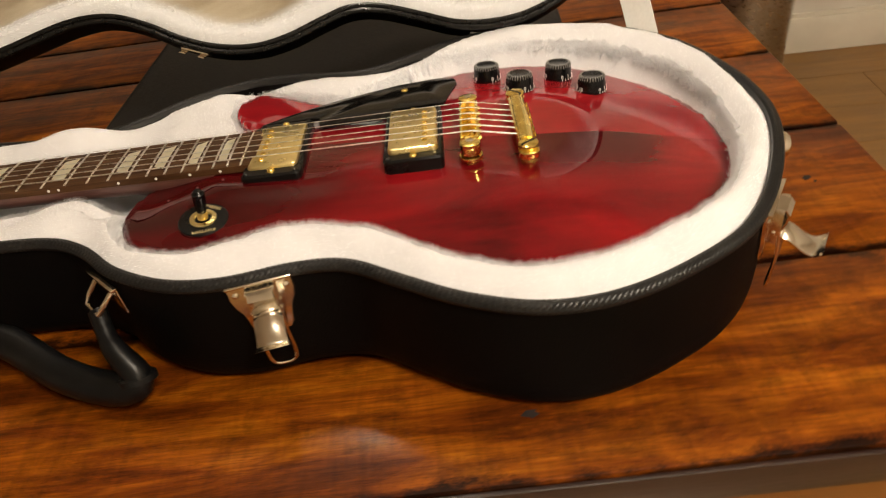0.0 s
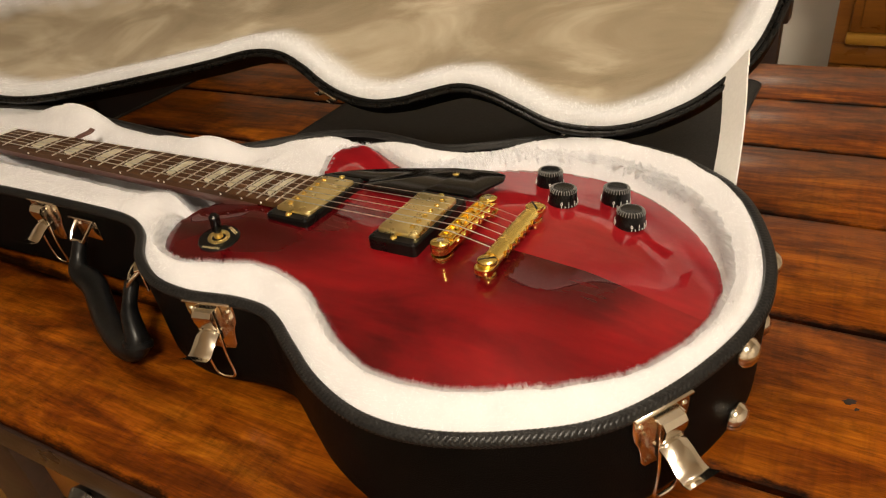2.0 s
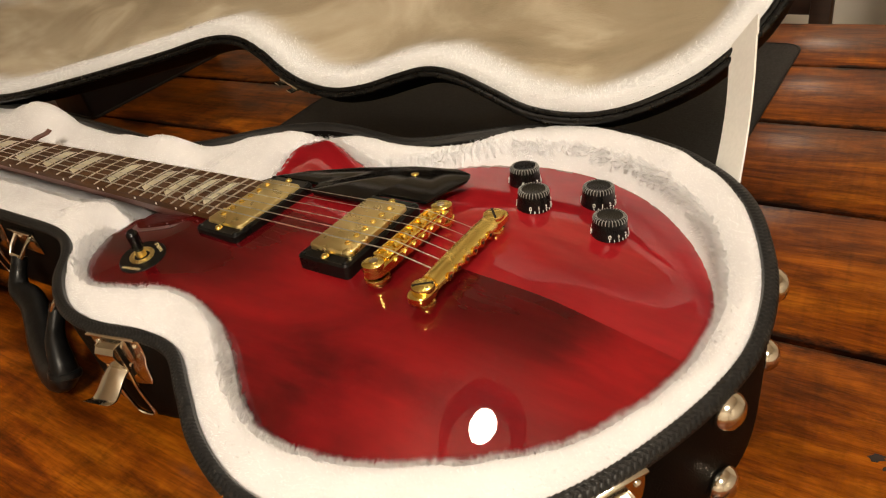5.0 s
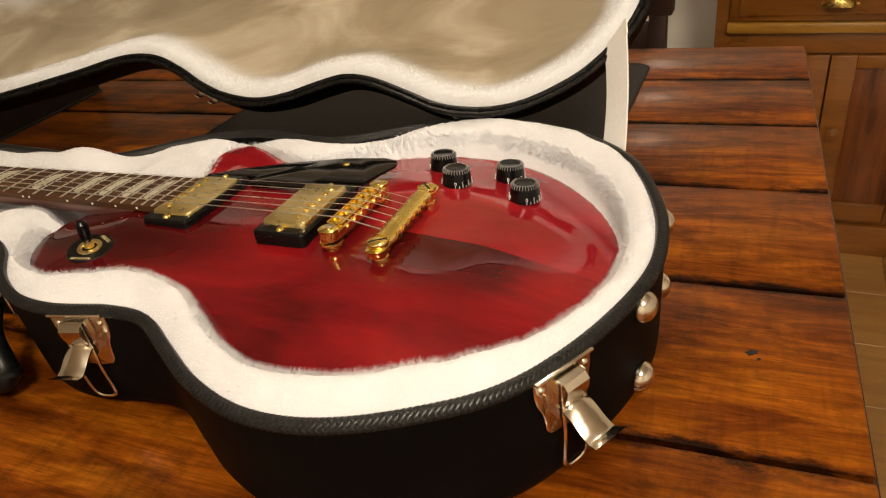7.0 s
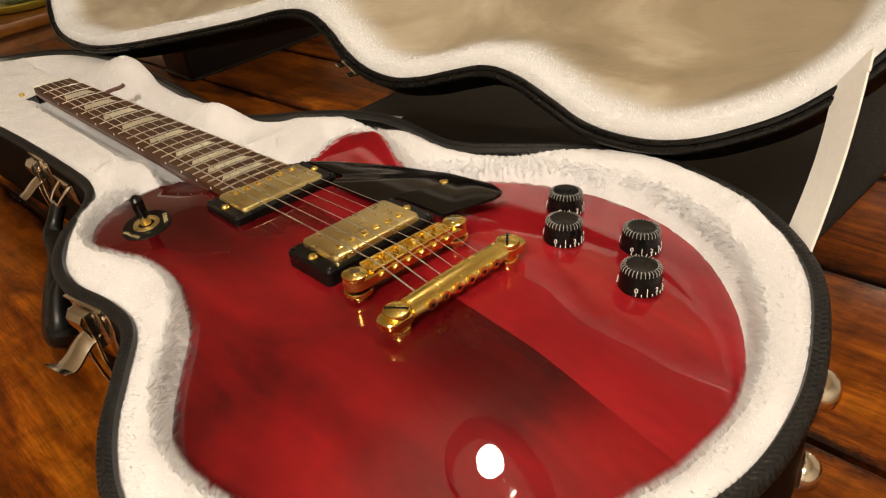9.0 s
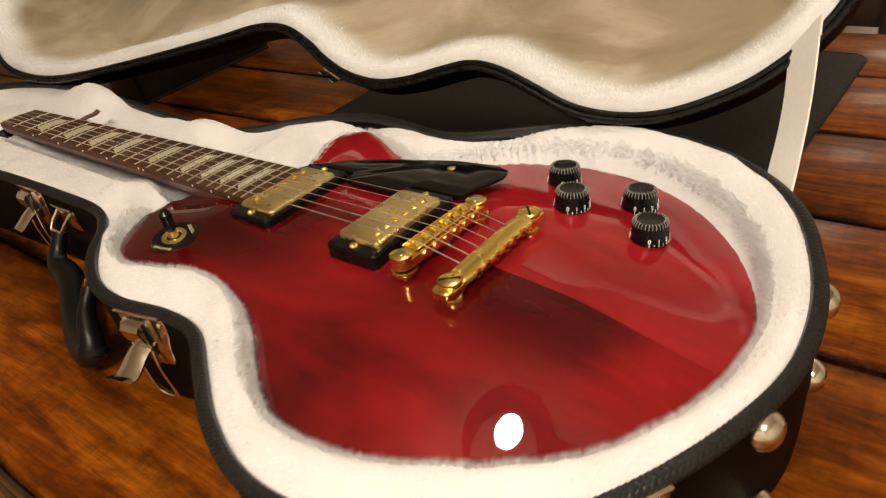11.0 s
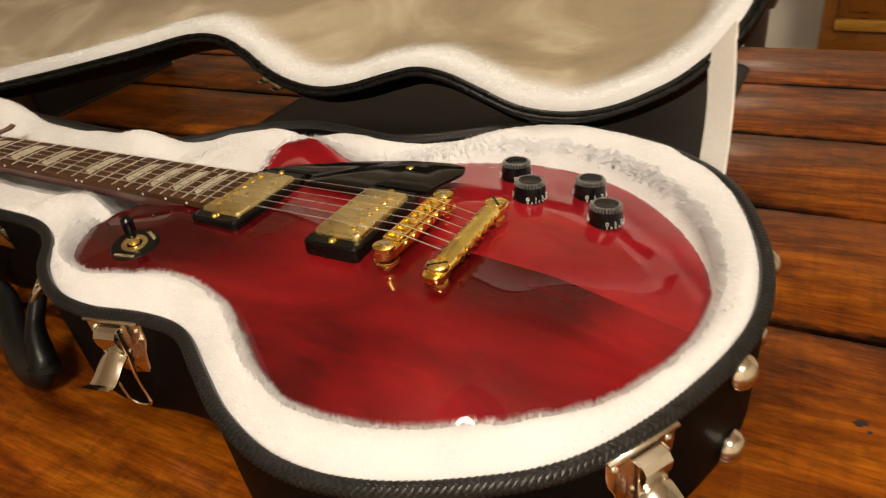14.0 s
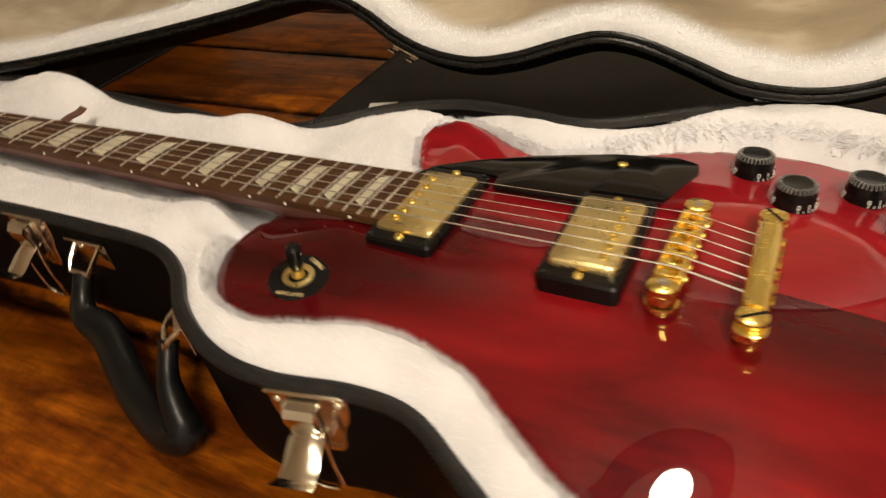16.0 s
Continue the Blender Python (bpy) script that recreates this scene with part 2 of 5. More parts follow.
NAP = nap_material()
TOLEX = tolex()
BRAID = simple("black_braid", (0.015, 0.0145, 0.014), 0.36, vary=0.3, scale=300, spec=0.3)
PIPING = simple("black_piping", (0.004, 0.0038, 0.0035), 0.28, vary=0.2, scale=120, spec=0.25)
GOLD = metal("gold_plate", (1.0, 0.76, 0.22), 0.20)
BRUSHED = metal("worn_gold_cover", (0.92, 0.76, 0.36), 0.28, 0.04, 0.2)
NICKEL = metal("nickel_plate", (0.82, 0.76, 0.65), 0.15, 0.08, 0.6)
# pale grey, so that the ribs stand out on the black knob tops
RIBS = simple("pale_grey_ribs", (0.26, 0.26, 0.25), 0.4, vary=0.5, scale=260)
STEEL = metal("string_steel", (0.98, 0.97, 0.94), 0.28, 0.05, 0.3)
BLACK = simple("black_plastic", (0.004, 0.004, 0.004), 0.22, vary=0.1, spec=0.3)
MATT = simple("black_ring_plastic", (0.004, 0.0038, 0.0036), 0.3, vary=0.2, spec=0.25)
GUARD = simple("black_pickguard", (0.006, 0.0052, 0.0045), 0.12, vary=0.1, spec=0.3)
LEATHER = simple("black_handle_leather", (0.004, 0.004, 0.0042), 0.35, spec=0.25, vary=0.3, scale=80, bump_by=0.001)
PEARL = simple("pearl_inlay", (0.92, 0.88, 0.70), 0.35, vary=0.08, scale=60)
WHITE_INK = simple("white_ink", (0.8, 0.8, 0.77), 0.5, vary=0.05)
GOLD_INK = simple("gold_ink", (0.72, 0.58, 0.30), 0.4, vary=0.1)
ROSEWOOD = wood("rosewood", [(0.3, (0.030, 0.012, 0.004)), (0.5, (0.062, 0.027, 0.010)), (0.7, (0.10, 0.047, 0.018))], (8.0, 120.0, 120.0), 0.5, 0.0, 0.2, False, per_piece=False, spec=0.15)
NECKWOOD = wood("satin_mahogany", [(0.3, (0.07, 0.028, 0.022)), (0.6, (0.13, 0.055, 0.042)), (0.8, (0.17, 0.08, 0.06))], (6.0, 80.0, 80.0), 0.4, 0.1, 0.15, False, per_piece=False)
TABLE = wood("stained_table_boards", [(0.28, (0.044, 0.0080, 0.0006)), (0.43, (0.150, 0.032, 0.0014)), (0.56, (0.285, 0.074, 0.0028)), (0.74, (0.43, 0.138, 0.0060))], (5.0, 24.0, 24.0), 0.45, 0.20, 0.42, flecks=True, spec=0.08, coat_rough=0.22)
DARKGAP = simple("dark_joint", (0.012, 0.006, 0.004), 0.8)
PINE = wood("varnished_pine", [(0.3, (0.145, 0.046, 0.0050)), (0.55, (0.215, 0.076, 0.0085)), (0.8, (0.27, 0.105, 0.014))], (3.0, 14.0, 14.0), 0.35, 0.2, 0.25, False)
PALEPINE = wood("yellow_pine", [(0.3, (0.26, 0.115, 0.012)), (0.55, (0.36, 0.175, 0.020)), (0.8, (0.42, 0.215, 0.030))], (3.0, 30.0, 30.0), 0.35, 0.3, 0.2, False)
REDPINE = wood("red_pine_panel", [(0.34, (0.055, 0.011, 0.0022)), (0.46, (0.125, 0.033, 0.0050)), (0.60, (0.17, 0.050, 0.0070)), (0.8, (0.20, 0.062, 0.009))], (26.0, 26.0, 2.2), 0.35, 0.2, 0.2, False)
DARKWOOD = wood("dark_chair_wood", [(0.3, (0.012, 0.006, 0.005)), (0.6, (0.03, 0.014, 0.010)), (0.8, (0.05, 0.024, 0.016))], (3.0, 30.0, 30.0), 0.35, 0.3, 0.2, False)
FLOOR = wood("tan_floor_boards", [(0.3, (0.22, 0.105, 0.024)), (0.55, (0.30, 0.152, 0.038)), (0.8, (0.37, 0.19, 0.052))], (1.5, 14.0, 14.0), 0.4, 0.15, 0.2, False)
WALL = simple("cream_wall_paint", (0.72, 0.68, 0.60), 0.8, vary=0.04, scale=6, bump_by=0.0008)
CEILING = simple("cream_ceiling_paint", (0.72, 0.67, 0.58), 0.9, vary=0.03, scale=8)
TRIM = simple("cream_gloss_paint", (0.74, 0.70, 0.60), 0.35, vary=0.05, scale=12)
MATBLACK = simple("black_placemat", (0.013, 0.0115, 0.0105), 0.6, spec=0.2, vary=0.15, scale=500, bump_by=0.0004)
BOXBLACK = simple("black_box_card", (0.010, 0.010, 0.010), 0.35, vary=0.2, scale=60)
WEBBING = simple("cream_webbing", (0.74, 0.73, 0.70), 0.85, vary=0.04, scale=300)
GLAZE = simple("speckled_grey_glaze", (0.20, 0.25, 0.25), 0.25, vary=0.35, scale=120)
YELLOW = simple("yellow_glaze", (0.45, 0.38, 0.05), 0.3, vary=0.15)
PEWTER = metal("grey_pewter", (0.20, 0.20, 0.20), 0.3)
OLDBRASS = metal("old_brass", (0.62, 0.46, 0.14), 0.25)
BRUSHED_STEEL = metal("brushed_steel", (0.42, 0.38, 0.32), 0.30)
SHADE = simple("dark_lamp_shade", (0.004, 0.0035, 0.003), 0.7, spec=0.1)
CLOTH = simple("pale_cloth", (0.7, 0.7, 0.72), 0.9, vary=0.2, scale=60)


def glow(name, colour, strength):
    m = bpy.data.materials.new(name)
    m.use_nodes = True
    nt = m.node_tree
    nt.nodes.clear()
    e = nt.nodes.new("ShaderNodeEmission")
    e.inputs[0].default_value, e.inputs[1].default_value = (*colour, 1), strength
    o = nt.nodes.new("ShaderNodeOutputMaterial")
    nt.links.new(e.outputs[0], o.inputs[0])
    return m


BULB = glow("lit_bulb", (1.0, 0.865, 0.69), BULB_STRENGTH)
GLOBE = glow("lit_globe", (1.0, 0.88, 0.70), 24.0)
DIFFUSER = glow("lit_diffuser", (1.0, 0.86, 0.68), DIFFUSER_STRENGTH)


# ---- shape helpers ----
def thing(name, label, category, m=None, group="", kind=""):
    ob = new(name)
    ob.empty_display_size = 0.05
    if m is not None:
        ob.matrix_basis = m
    return tagged(ob, label, category, group, kind)


def link(name, bm, material, parent=None, label="", smooth=True, kind=""):
    me = bpy.data.meshes.new(name)
    bm.normal_update()
    bm.to_mesh(me)
    bm.free()
    me.materials.append(material)
    if smooth:
        me.polygons.foreach_set("use_smooth", [True] * len(me.polygons))
        me.set_sharp_from_angle(angle=radians(38))
    ob = new(name, me)
    ob.parent = parent
    return tagged(ob, label, kind=kind)


part = link


def raw(name, verts, faces, material, parent=None, label="", smooth=False, kind=""):
    me = bpy.data.meshes.new(name)
    me.from_pydata(verts, [], faces)
    me.materials.append(material)
    if smooth:
        me.polygons.foreach_set("use_smooth", [True] * len(me.polygons))
    ob = new(name, me)
    ob.parent = parent
    return tagged(ob, label, kind=kind)


def spline(points, per=8, closed=True):
    """A smooth curve through the points."""
    p = np.array(points, float)
    n = len(p)
    out = []
    for i in range(n if closed else n - 1):
        a, b, c, d = (p[(i + k) % n] if closed else p[min(max(i + k, 0), n - 1)] for k in (-1, 0, 1, 2))
        for s in np.arange(per) / per:
            out.append(0.5 * (2 * b + (c - a) * s + (2 * a - 5 * b + 4 * c - d) * s * s + (3 * b - a - 3 * c + d) * s ** 3))
    if not closed:
        out.append(p[-1])
    return np.array(out)


def even(poly, step):
    """The closed curve resampled at even steps."""
    q = np.vstack([poly, poly[:1]])
    s = np.r_[0, np.cumsum(np.linalg.norm(np.diff(q, axis=0), axis=1))]
    u = np.linspace(0, s[-1], max(8, int(s[-1] / step)), endpoint=False)
    return np.stack([np.interp(u, s, q[:, k]) for k in range(q.shape[1])], 1)


def normals(poly):
    t = np.roll(poly, -1, 0) - np.roll(poly, 1, 0)
    t /= np.linalg.norm(t, axis=1)[:, None] + 1e-12
    n = np.stack([t[:, 1], -t[:, 0]], 1)
    area = (poly[:, 0] * np.roll(poly[:, 1], -1) - np.roll(poly[:, 0], -1) * poly[:, 1]).sum()
    return n if area > 0 else -n


def grow(poly, d):
    return poly + normals(poly) * d


def distance(poly, pts):
    """Signed distance to the closed outline, below zero inside."""
    a, b = poly, np.roll(poly, -1, 0)
    best = np.full(len(pts), 1e9)
    inside = np.zeros(len(pts), bool)
    for p, q in zip(a, b):
        e = q - p
        w = pts - p
        s = np.clip((w @ e) / (e @ e + 1e-18), 0, 1)
        best = np.minimum(best, np.linalg.norm(w - s[:, None] * e, axis=1))
        cross = (p[1] > pts[:, 1]) != (q[1] > pts[:, 1])
        with np.errstate(divide="ignore", invalid="ignore"):
            x = (q[0] - p[0]) * (pts[:, 1] - p[1]) / (q[1] - p[1] + 1e-18) + p[0]
        inside ^= cross & (pts[:, 0] < x)
    return np.where(inside, -best, best)


def sheet(poly, step):
    """A flat filled outline cut into small cells, to be bent afterwards."""
    bm = bmesh.new()
    bm.faces.new([bm.verts.new((x, y, 0)) for x, y in poly])
    lo, hi = poly.min(0), poly.max(0)
    for axis in (0, 1):
        for v in np.arange(lo[axis] + step, hi[axis], step):
            co, no = [0, 0, 0], [0, 0, 0]
            co[axis], no[axis] = v, 1
            bmesh.ops.bisect_plane(bm, geom=bm.faces[:] + bm.edges[:] + bm.verts[:], plane_co=co, plane_no=no)
    bmesh.ops.triangulate(bm, faces=[f for f in bm.faces if len(f.verts) > 4])
    if bm.faces and sum(f.normal.z for f in bm.faces) < 0:
        bmesh.ops.reverse_faces(bm, faces=bm.faces[:])
    return bm


def loft(rings, cap_first=False, cap_last=False, closed=True):
    bm = bmesh.new()
    vs = [[bm.verts.new(p) for p in r] for r in rings]
    n = len(rings[0])
    for a, b in zip(vs, vs[1:]):
        for i in range(n if closed else n - 1):
            j = (i + 1) % n
            bm.faces.new((a[i], a[j], b[j], b[i]))
    if cap_first:
        bm.faces.new(vs[0][::-1])
    if cap_last:
        bm.faces.new(vs[-1])
    bmesh.ops.recalc_face_normals(bm, faces=bm.faces[:])
    return bm


def prism(poly, z0, z1, bevel=0.0):
    rings = []
    if bevel:
        steps = [(-bevel, z0), (-bevel * 0.3, z0 + bevel * 0.3), (0, z0 + bevel), (0, z1 - bevel), (-bevel * 0.3, z1 - bevel * 0.3), (-bevel, z1)]
        for d, z in steps:
            rings.append([(x, y, z) for x, y in grow(poly, d)])
    else:
        rings = [[(x, y, z) for x, y in poly] for z in (z0, z1)]
    return loft(rings, True, True)


def block(x0, x1, y0, y1, z0, z1, bevel=0.0, segments=2):
    bm = bmesh.new()
    bmesh.ops.create_cube(bm, size=1)
    bmesh.ops.scale(bm, vec=(x1 - x0, y1 - y0, z1 - z0), verts=bm.verts)
    bmesh.ops.translate(bm, vec=((x0 + x1) / 2, (y0 + y1) / 2, (z0 + z1) / 2), verts=bm.verts)
    if bevel:
        bmesh.ops.bevel(bm, geom=bm.edges[:], offset=bevel, segments=segments, affect="EDGES", profile=0.5)
    return bm


def rounded(w, h, r, n=6):
    """A rectangle with round corners, as an outline round the origin."""
    out = []
    for cx, cy, a0 in ((w / 2 - r, h / 2 - r, 0), (-w / 2 + r, h / 2 - r, 90), (-w / 2 + r, -h / 2 + r, 180), (w / 2 - r, -h / 2 + r, 270)):
        for k in range(n + 1):
            a = radians(a0 + 90 * k / n)
            out.append((cx + r * math.cos(a), cy + r * math.sin(a)))
    return np.array(out)


def lathe(profile, n=32, caps=True):
    """Profile of (radius, z) turned round z."""
    rings = [[(r * math.cos(2 * math.pi * k / n), r * math.sin(2 * math.pi * k / n), z) for k in range(n)] for r, z in profile]
    return loft(rings, caps, caps)


def tube(path, radius, n=8, closed=False, flat=1.0):
    """A round bar along a path; radius may be a list. flat squashes it."""
    p = np.array(path, float)
    m = len(p)
    rad = np.broadcast_to(np.array(radius, float), (m,))
    tan = (np.roll(p, -1, 0) - np.roll(p, 1, 0)) if closed else np.gradient(p, axis=0)
    tan /= np.linalg.norm(tan, axis=1)[:, None] + 1e-12
    up = np.array([0.0, 0.0, 1.0])
    side = np.cross(tan[0], up)
    if np.linalg.norm(side) < 1e-3:
        side = np.cross(tan[0], [0, 1.0, 0])
    rings = []
    for i in range(m):
        side = side - (side @ tan[i]) * tan[i]
        side /= np.linalg.norm(side) + 1e-12
        nor = np.cross(side, tan[i])
        rings.append([tuple(p[i] + rad[i] * (math.cos(a) * side + flat * math.sin(a) * nor)) for a in 2 * np.pi * np.arange(n) / n])
    if closed:
        rings.append(rings[0])
        bm = loft(rings)
        bmesh.ops.remove_doubles(bm, verts=bm.verts, dist=1e-7)
        return bm
    return loft(rings, True, True)


def strip(profile, width, thick):
    """A bent metal strip: profile in (y, z), across x."""
    p = np.array(profile, float)
    t = np.gradient(p, axis=0)
    t /= np.linalg.norm(t, axis=1)[:, None]
    n = np.stack([-t[:, 1], t[:, 0]], 1) * thick / 2
    rings = []
    for a, d in zip(p, n):
        u, v = a + d, a - d
        rings.append([(-width / 2, *u), (width / 2, *u), (width / 2, *v), (-width / 2, *v)])
    return loft(rings, True, True)


def moved(bm, m):
    bmesh.ops.transform(bm, matrix=m, verts=bm.verts)
    return bm


def joined(*bms):
    out = bmesh.new()
    me = bpy.data.meshes.new("tmp")
    for b in bms:
        b.to_mesh(me)
        out.from_mesh(me)
        b.free()
    bpy.data.meshes.remove(me)
    return out


def lettering(text, size, depth=0.0004):
    cu = bpy.data.curves.new("text", "FONT")
    cu.body, cu.size, cu.extrude, cu.align_x, cu.align_y = text, size, depth, "CENTER", "CENTER"
    cu.resolution_u = 3
    ob = bpy.data.objects.new("text", cu)
    scene.collection.objects.link(ob)
    bpy.context.view_layer.update()
    me = bpy.data.meshes.new_from_object(ob.evaluated_get(bpy.context.evaluated_depsgraph_get()))
    bm = bmesh.new()
    bm.from_mesh(me)
    bpy.data.objects.remove(ob)
    bpy.data.curves.remove(cu)
    bpy.data.meshes.remove(me)
    return bm


def wobble(x, y, scale, seed=0.0):
    return np.array([noise.noise((a * scale + seed, b * scale - seed, seed)) for a, b in zip(x, y)])


def fur(name, mesh, count, length, parent, keep=None, material=None, lean=0.5, seed=3, width=0.00045, comb=(0, 0, 0), lift=0.0):
    """Short pile: one thin blade for each hair, spread over the mesh's faces."""
    rng = np.random.default_rng(seed)
    mesh.calc_loop_triangles()
    v = np.empty(len(mesh.vertices) * 3)
    mesh.vertices.foreach_get("co", v)
    v = v.reshape(-1, 3)
    tri = np.empty(len(mesh.loop_triangles) * 3, int)
    mesh.loop_triangles.foreach_get("vertices", tri)
    tri = tri.reshape(-1, 3)
    mid = v[tri].mean(1)
    cr = np.cross(v[tri[:, 1]] - v[tri[:, 0]], v[tri[:, 2]] - v[tri[:, 0]])
    area = np.linalg.norm(cr, axis=1) / 2
    weight = area * (keep(mid) if keep else 1.0)
    pick = rng.choice(len(tri), count, p=weight / weight.sum())
    r1, r2 = np.sqrt(rng.random(count)), rng.random(count)
    t = v[tri[pick]]
    root = t[:, 0] * (1 - r1)[:, None] + t[:, 1] * (r1 * (1 - r2))[:, None] + t[:, 2] * (r1 * r2)[:, None]
    nor = cr[pick] / (2 * area[pick] + 1e-12)[:, None]
    clump = np.stack([np.sin(root[:, 0] * 310 + root[:, 1] * 170), np.cos(root[:, 1] * 290 - root[:, 0] * 130), np.zeros(count)], 1)
    way = nor + lean * rng.normal(0, 0.5, (count, 3)) + 0.25 * clump + np.array(comb)
    way /= np.linalg.norm(way, axis=1)[:, None]
    tip = root + way * (length * rng.uniform(0.55, 1.15, count))[:, None]
    side = np.cross(way, rng.normal(0, 1, (count, 3)))
    side /= np.linalg.norm(side, axis=1)[:, None] + 1e-12
    side *= width
    verts = np.empty((count * 3, 3))
    root = root - nor * 0.0006
    verts[0::3], verts[1::3], verts[2::3] = root - side, root + side, tip
    faces = np.arange(count * 3).reshape(-1, 3)
    ob = raw(name, verts.tolist(), faces.tolist(), material or NAP, parent, smooth=True, kind="stuff")
    soft = nor + way * 0.18 + np.array([0, 0, lift])
    soft /= np.linalg.norm(soft, axis=1)[:, None]
    ob.data.normals_split_custom_set(np.repeat(soft, 3, axis=0).tolist())
    return ob

# ---- room ----
WX0, WX1, WY0, WY1, TOP = -3.0, 2.409, -2.459, 1.765, 2.42
link("floor", block(WX0, WX1, WY0, WY1, -0.06, -0.004), DARKGAP, smooth=False)
tagged(bpy.data.objects["floor"], "tan wood-look floor boards", "floor", kind="structure")
link("ceiling", block(WX0, WX1, WY0, WY1, TOP, TOP + 0.08), CEILING, smooth=False)
tagged(bpy.data.objects["ceiling"], "plain cream painted ceiling", "ceiling", kind="structure")
for nm, dims in (("wall_north", (WX0, WX1, WY1, WY1 + 0.1)), ("wall_south", (WX0, WX1, WY0 - 0.1, WY0)),
                 ("wall_west", (WX0 - 0.1, WX0, WY0 - 0.1, WY1 + 0.1)), ("wall_east", (WX1, WX1 + 0.1, WY0 - 0.1, WY1 + 0.1))):
    tagged(link(nm, block(*dims, 0, TOP), WALL, smooth=False), "cream painted plaster wall", "wall", kind="structure")
skirt = joined(block(WX0, WX1, WY1 - 0.018, WY1 - 0.002, 0, 0.12, 0.003), block(WX0, WX1, WY1 - 0.012, WY1 - 0.003, 0.12, 0.135, 0.003))
tagged(link("baseboard", skirt, TRIM), "cream gloss painted wooden baseboard", "baseboard", kind="structure")


# ---- dining table ----
TZ = 0.752
table = thing("dining_table", "stained rustic plank dining table with dark recessed joints", "table", pose(0.3615, 0, 0, 0, 0, 3.3))
EDGES = [-0.228, -0.058, 0.1205, 0.286, 0.4392, 0.5835, 0.7186]
XL, XR = -1.80, 0.012
part("apron", joined(block(XL + 0.05, XR - 0.05, EDGES[0] + 0.022, EDGES[0] + 0.042, TZ - 0.15, TZ - 0.04, 0.002),
                     block(XL + 0.05, XR - 0.05, EDGES[-1] - 0.06, EDGES[-1] - 0.04, TZ - 0.15, TZ - 0.04, 0.002),
                     block(XL + 0.05, XL + 0.07, EDGES[0] + 0.05, EDGES[-1] - 0.07, TZ - 0.15, TZ - 0.04, 0.002),
                     block(XR - 0.07, XR - 0.05, EDGES[0] + 0.05, EDGES[-1] - 0.07, TZ - 0.15, TZ - 0.04, 0.002)), PINE, table, "dim tan table apron")
part("underboard", block(XL + 0.01, XR - 0.01, EDGES[0] + 0.01, EDGES[-1] - 0.01, TZ - 0.036, TZ - 0.012), DARKGAP, table, smooth=False)
pull = part("drawer_pull", moved(lathe([(.014, 0), (.012, .006), (.020, .014), (.024, .024), (.018, .034), (.002, .037)], 24), pose(-.595, EDGES[0] + .022, TZ - .070, 90)), PEWTER, table, "grey pewter drawer knob")
part("centre_leg", block(-.81, -.715, EDGES[0] + .004, EDGES[0] + .09, 0.0, TZ - 0.036, 0.006), DARKWOOD, table, "dark stained square leg")
for lx in (XL + 0.04, XR - 0.13):
    for ly in (EDGES[0] + 0.045, EDGES[-1] - 0.15):
        part("leg", block(lx, lx + 0.09, ly, ly + 0.09, 0.0, TZ - 0.04, 0.006), DARKWOOD, table)
# thin dark strips over the edges: stain, with shade painted into the front one
part("front_edge", block(XL + .002, XR - .002, EDGES[0] - .0025, EDGES[0] + .0015, TZ - .036, TZ - .0035, .0012), DARKWOOD, table, "dark strip for the stained and shaded front edge")
part("end_edge", block(XR - .0015, XR + .0025, EDGES[0] + .002, EDGES[-1] - .002, TZ - .036, TZ - .0065, .0012), DARKWOOD, table, "dark stained end edge")
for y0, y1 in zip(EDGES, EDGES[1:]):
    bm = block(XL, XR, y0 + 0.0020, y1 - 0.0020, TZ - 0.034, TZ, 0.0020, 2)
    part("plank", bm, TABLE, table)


KNOTS = ((.304, .037, .0050, 20), (.309, .031, .0022, 60), (.040, -.195, .0060, 5))


def knot(x, y, r, turn):
    """A small sunken knot, filled dark, with a ragged outline."""
    rng = random.Random(int(x * 1000))
    rag = np.array([(r * rng.uniform(.6, 1.2) * math.cos(a), .6 * r * rng.uniform(.6, 1.2) * math.sin(a)) for a in np.linspace(0, 2 * math.pi, 15)[:-1]])
    part("knot", moved(prism(rag, -0.0020, 0.0003), table.matrix_basis.inverted() @ pose(x, y, TZ, 0, 0, turn)), DARKGAP, table, "dark filled knot")


for kx, ky, kr, kt in KNOTS:
    knot(kx, ky, kr, kt)


# ---- guitar case: outline and lower shell ----
CASE = [(-.37, -.087), (-.30, -.086), (-.262, -.100), (-.230, -.126), (-.190, -.144), (-.150, -.147), (-.105, -.138), (-.068, -.139),
        (-.030, -.159), (.008, -.179), (.052, -.191), (.095, -.187), (.140, -.167), (.183, -.135), (.215, -.082), (.235, -.020), (.235, .030),
        (.222, .078), (.195, .130), (.152, .166), (.111, .183), (.075, .190), (.040, .188), (.003, .177), (-.030, .157), (-.062, .138), (-.090, .129),
        (-.120, .131), (-.155, .1355), (-.190, .134), (-.225, .122), (-.255, .103), (-.280, .081), (-.310, .062), (-.350, .055), (-.420, .060), (-.550, .066),
        (-.680, .068), (-.760, .059), (-.830, .034), (-.874, -.008), (-.888, -.050), (-.870, -.098), (-.800, -.117), (-.700, -.113), (-.600, -.105), (-.480, -.094)]
RIM = even(spline(CASE, 8), 0.006)          # where plush meets trim
RZ = 0.855 - TZ                             # rim above the table
case = thing("guitar_case", "open black guitar case lined with white plush on the table", "guitar case", pose(0, 0, TZ))

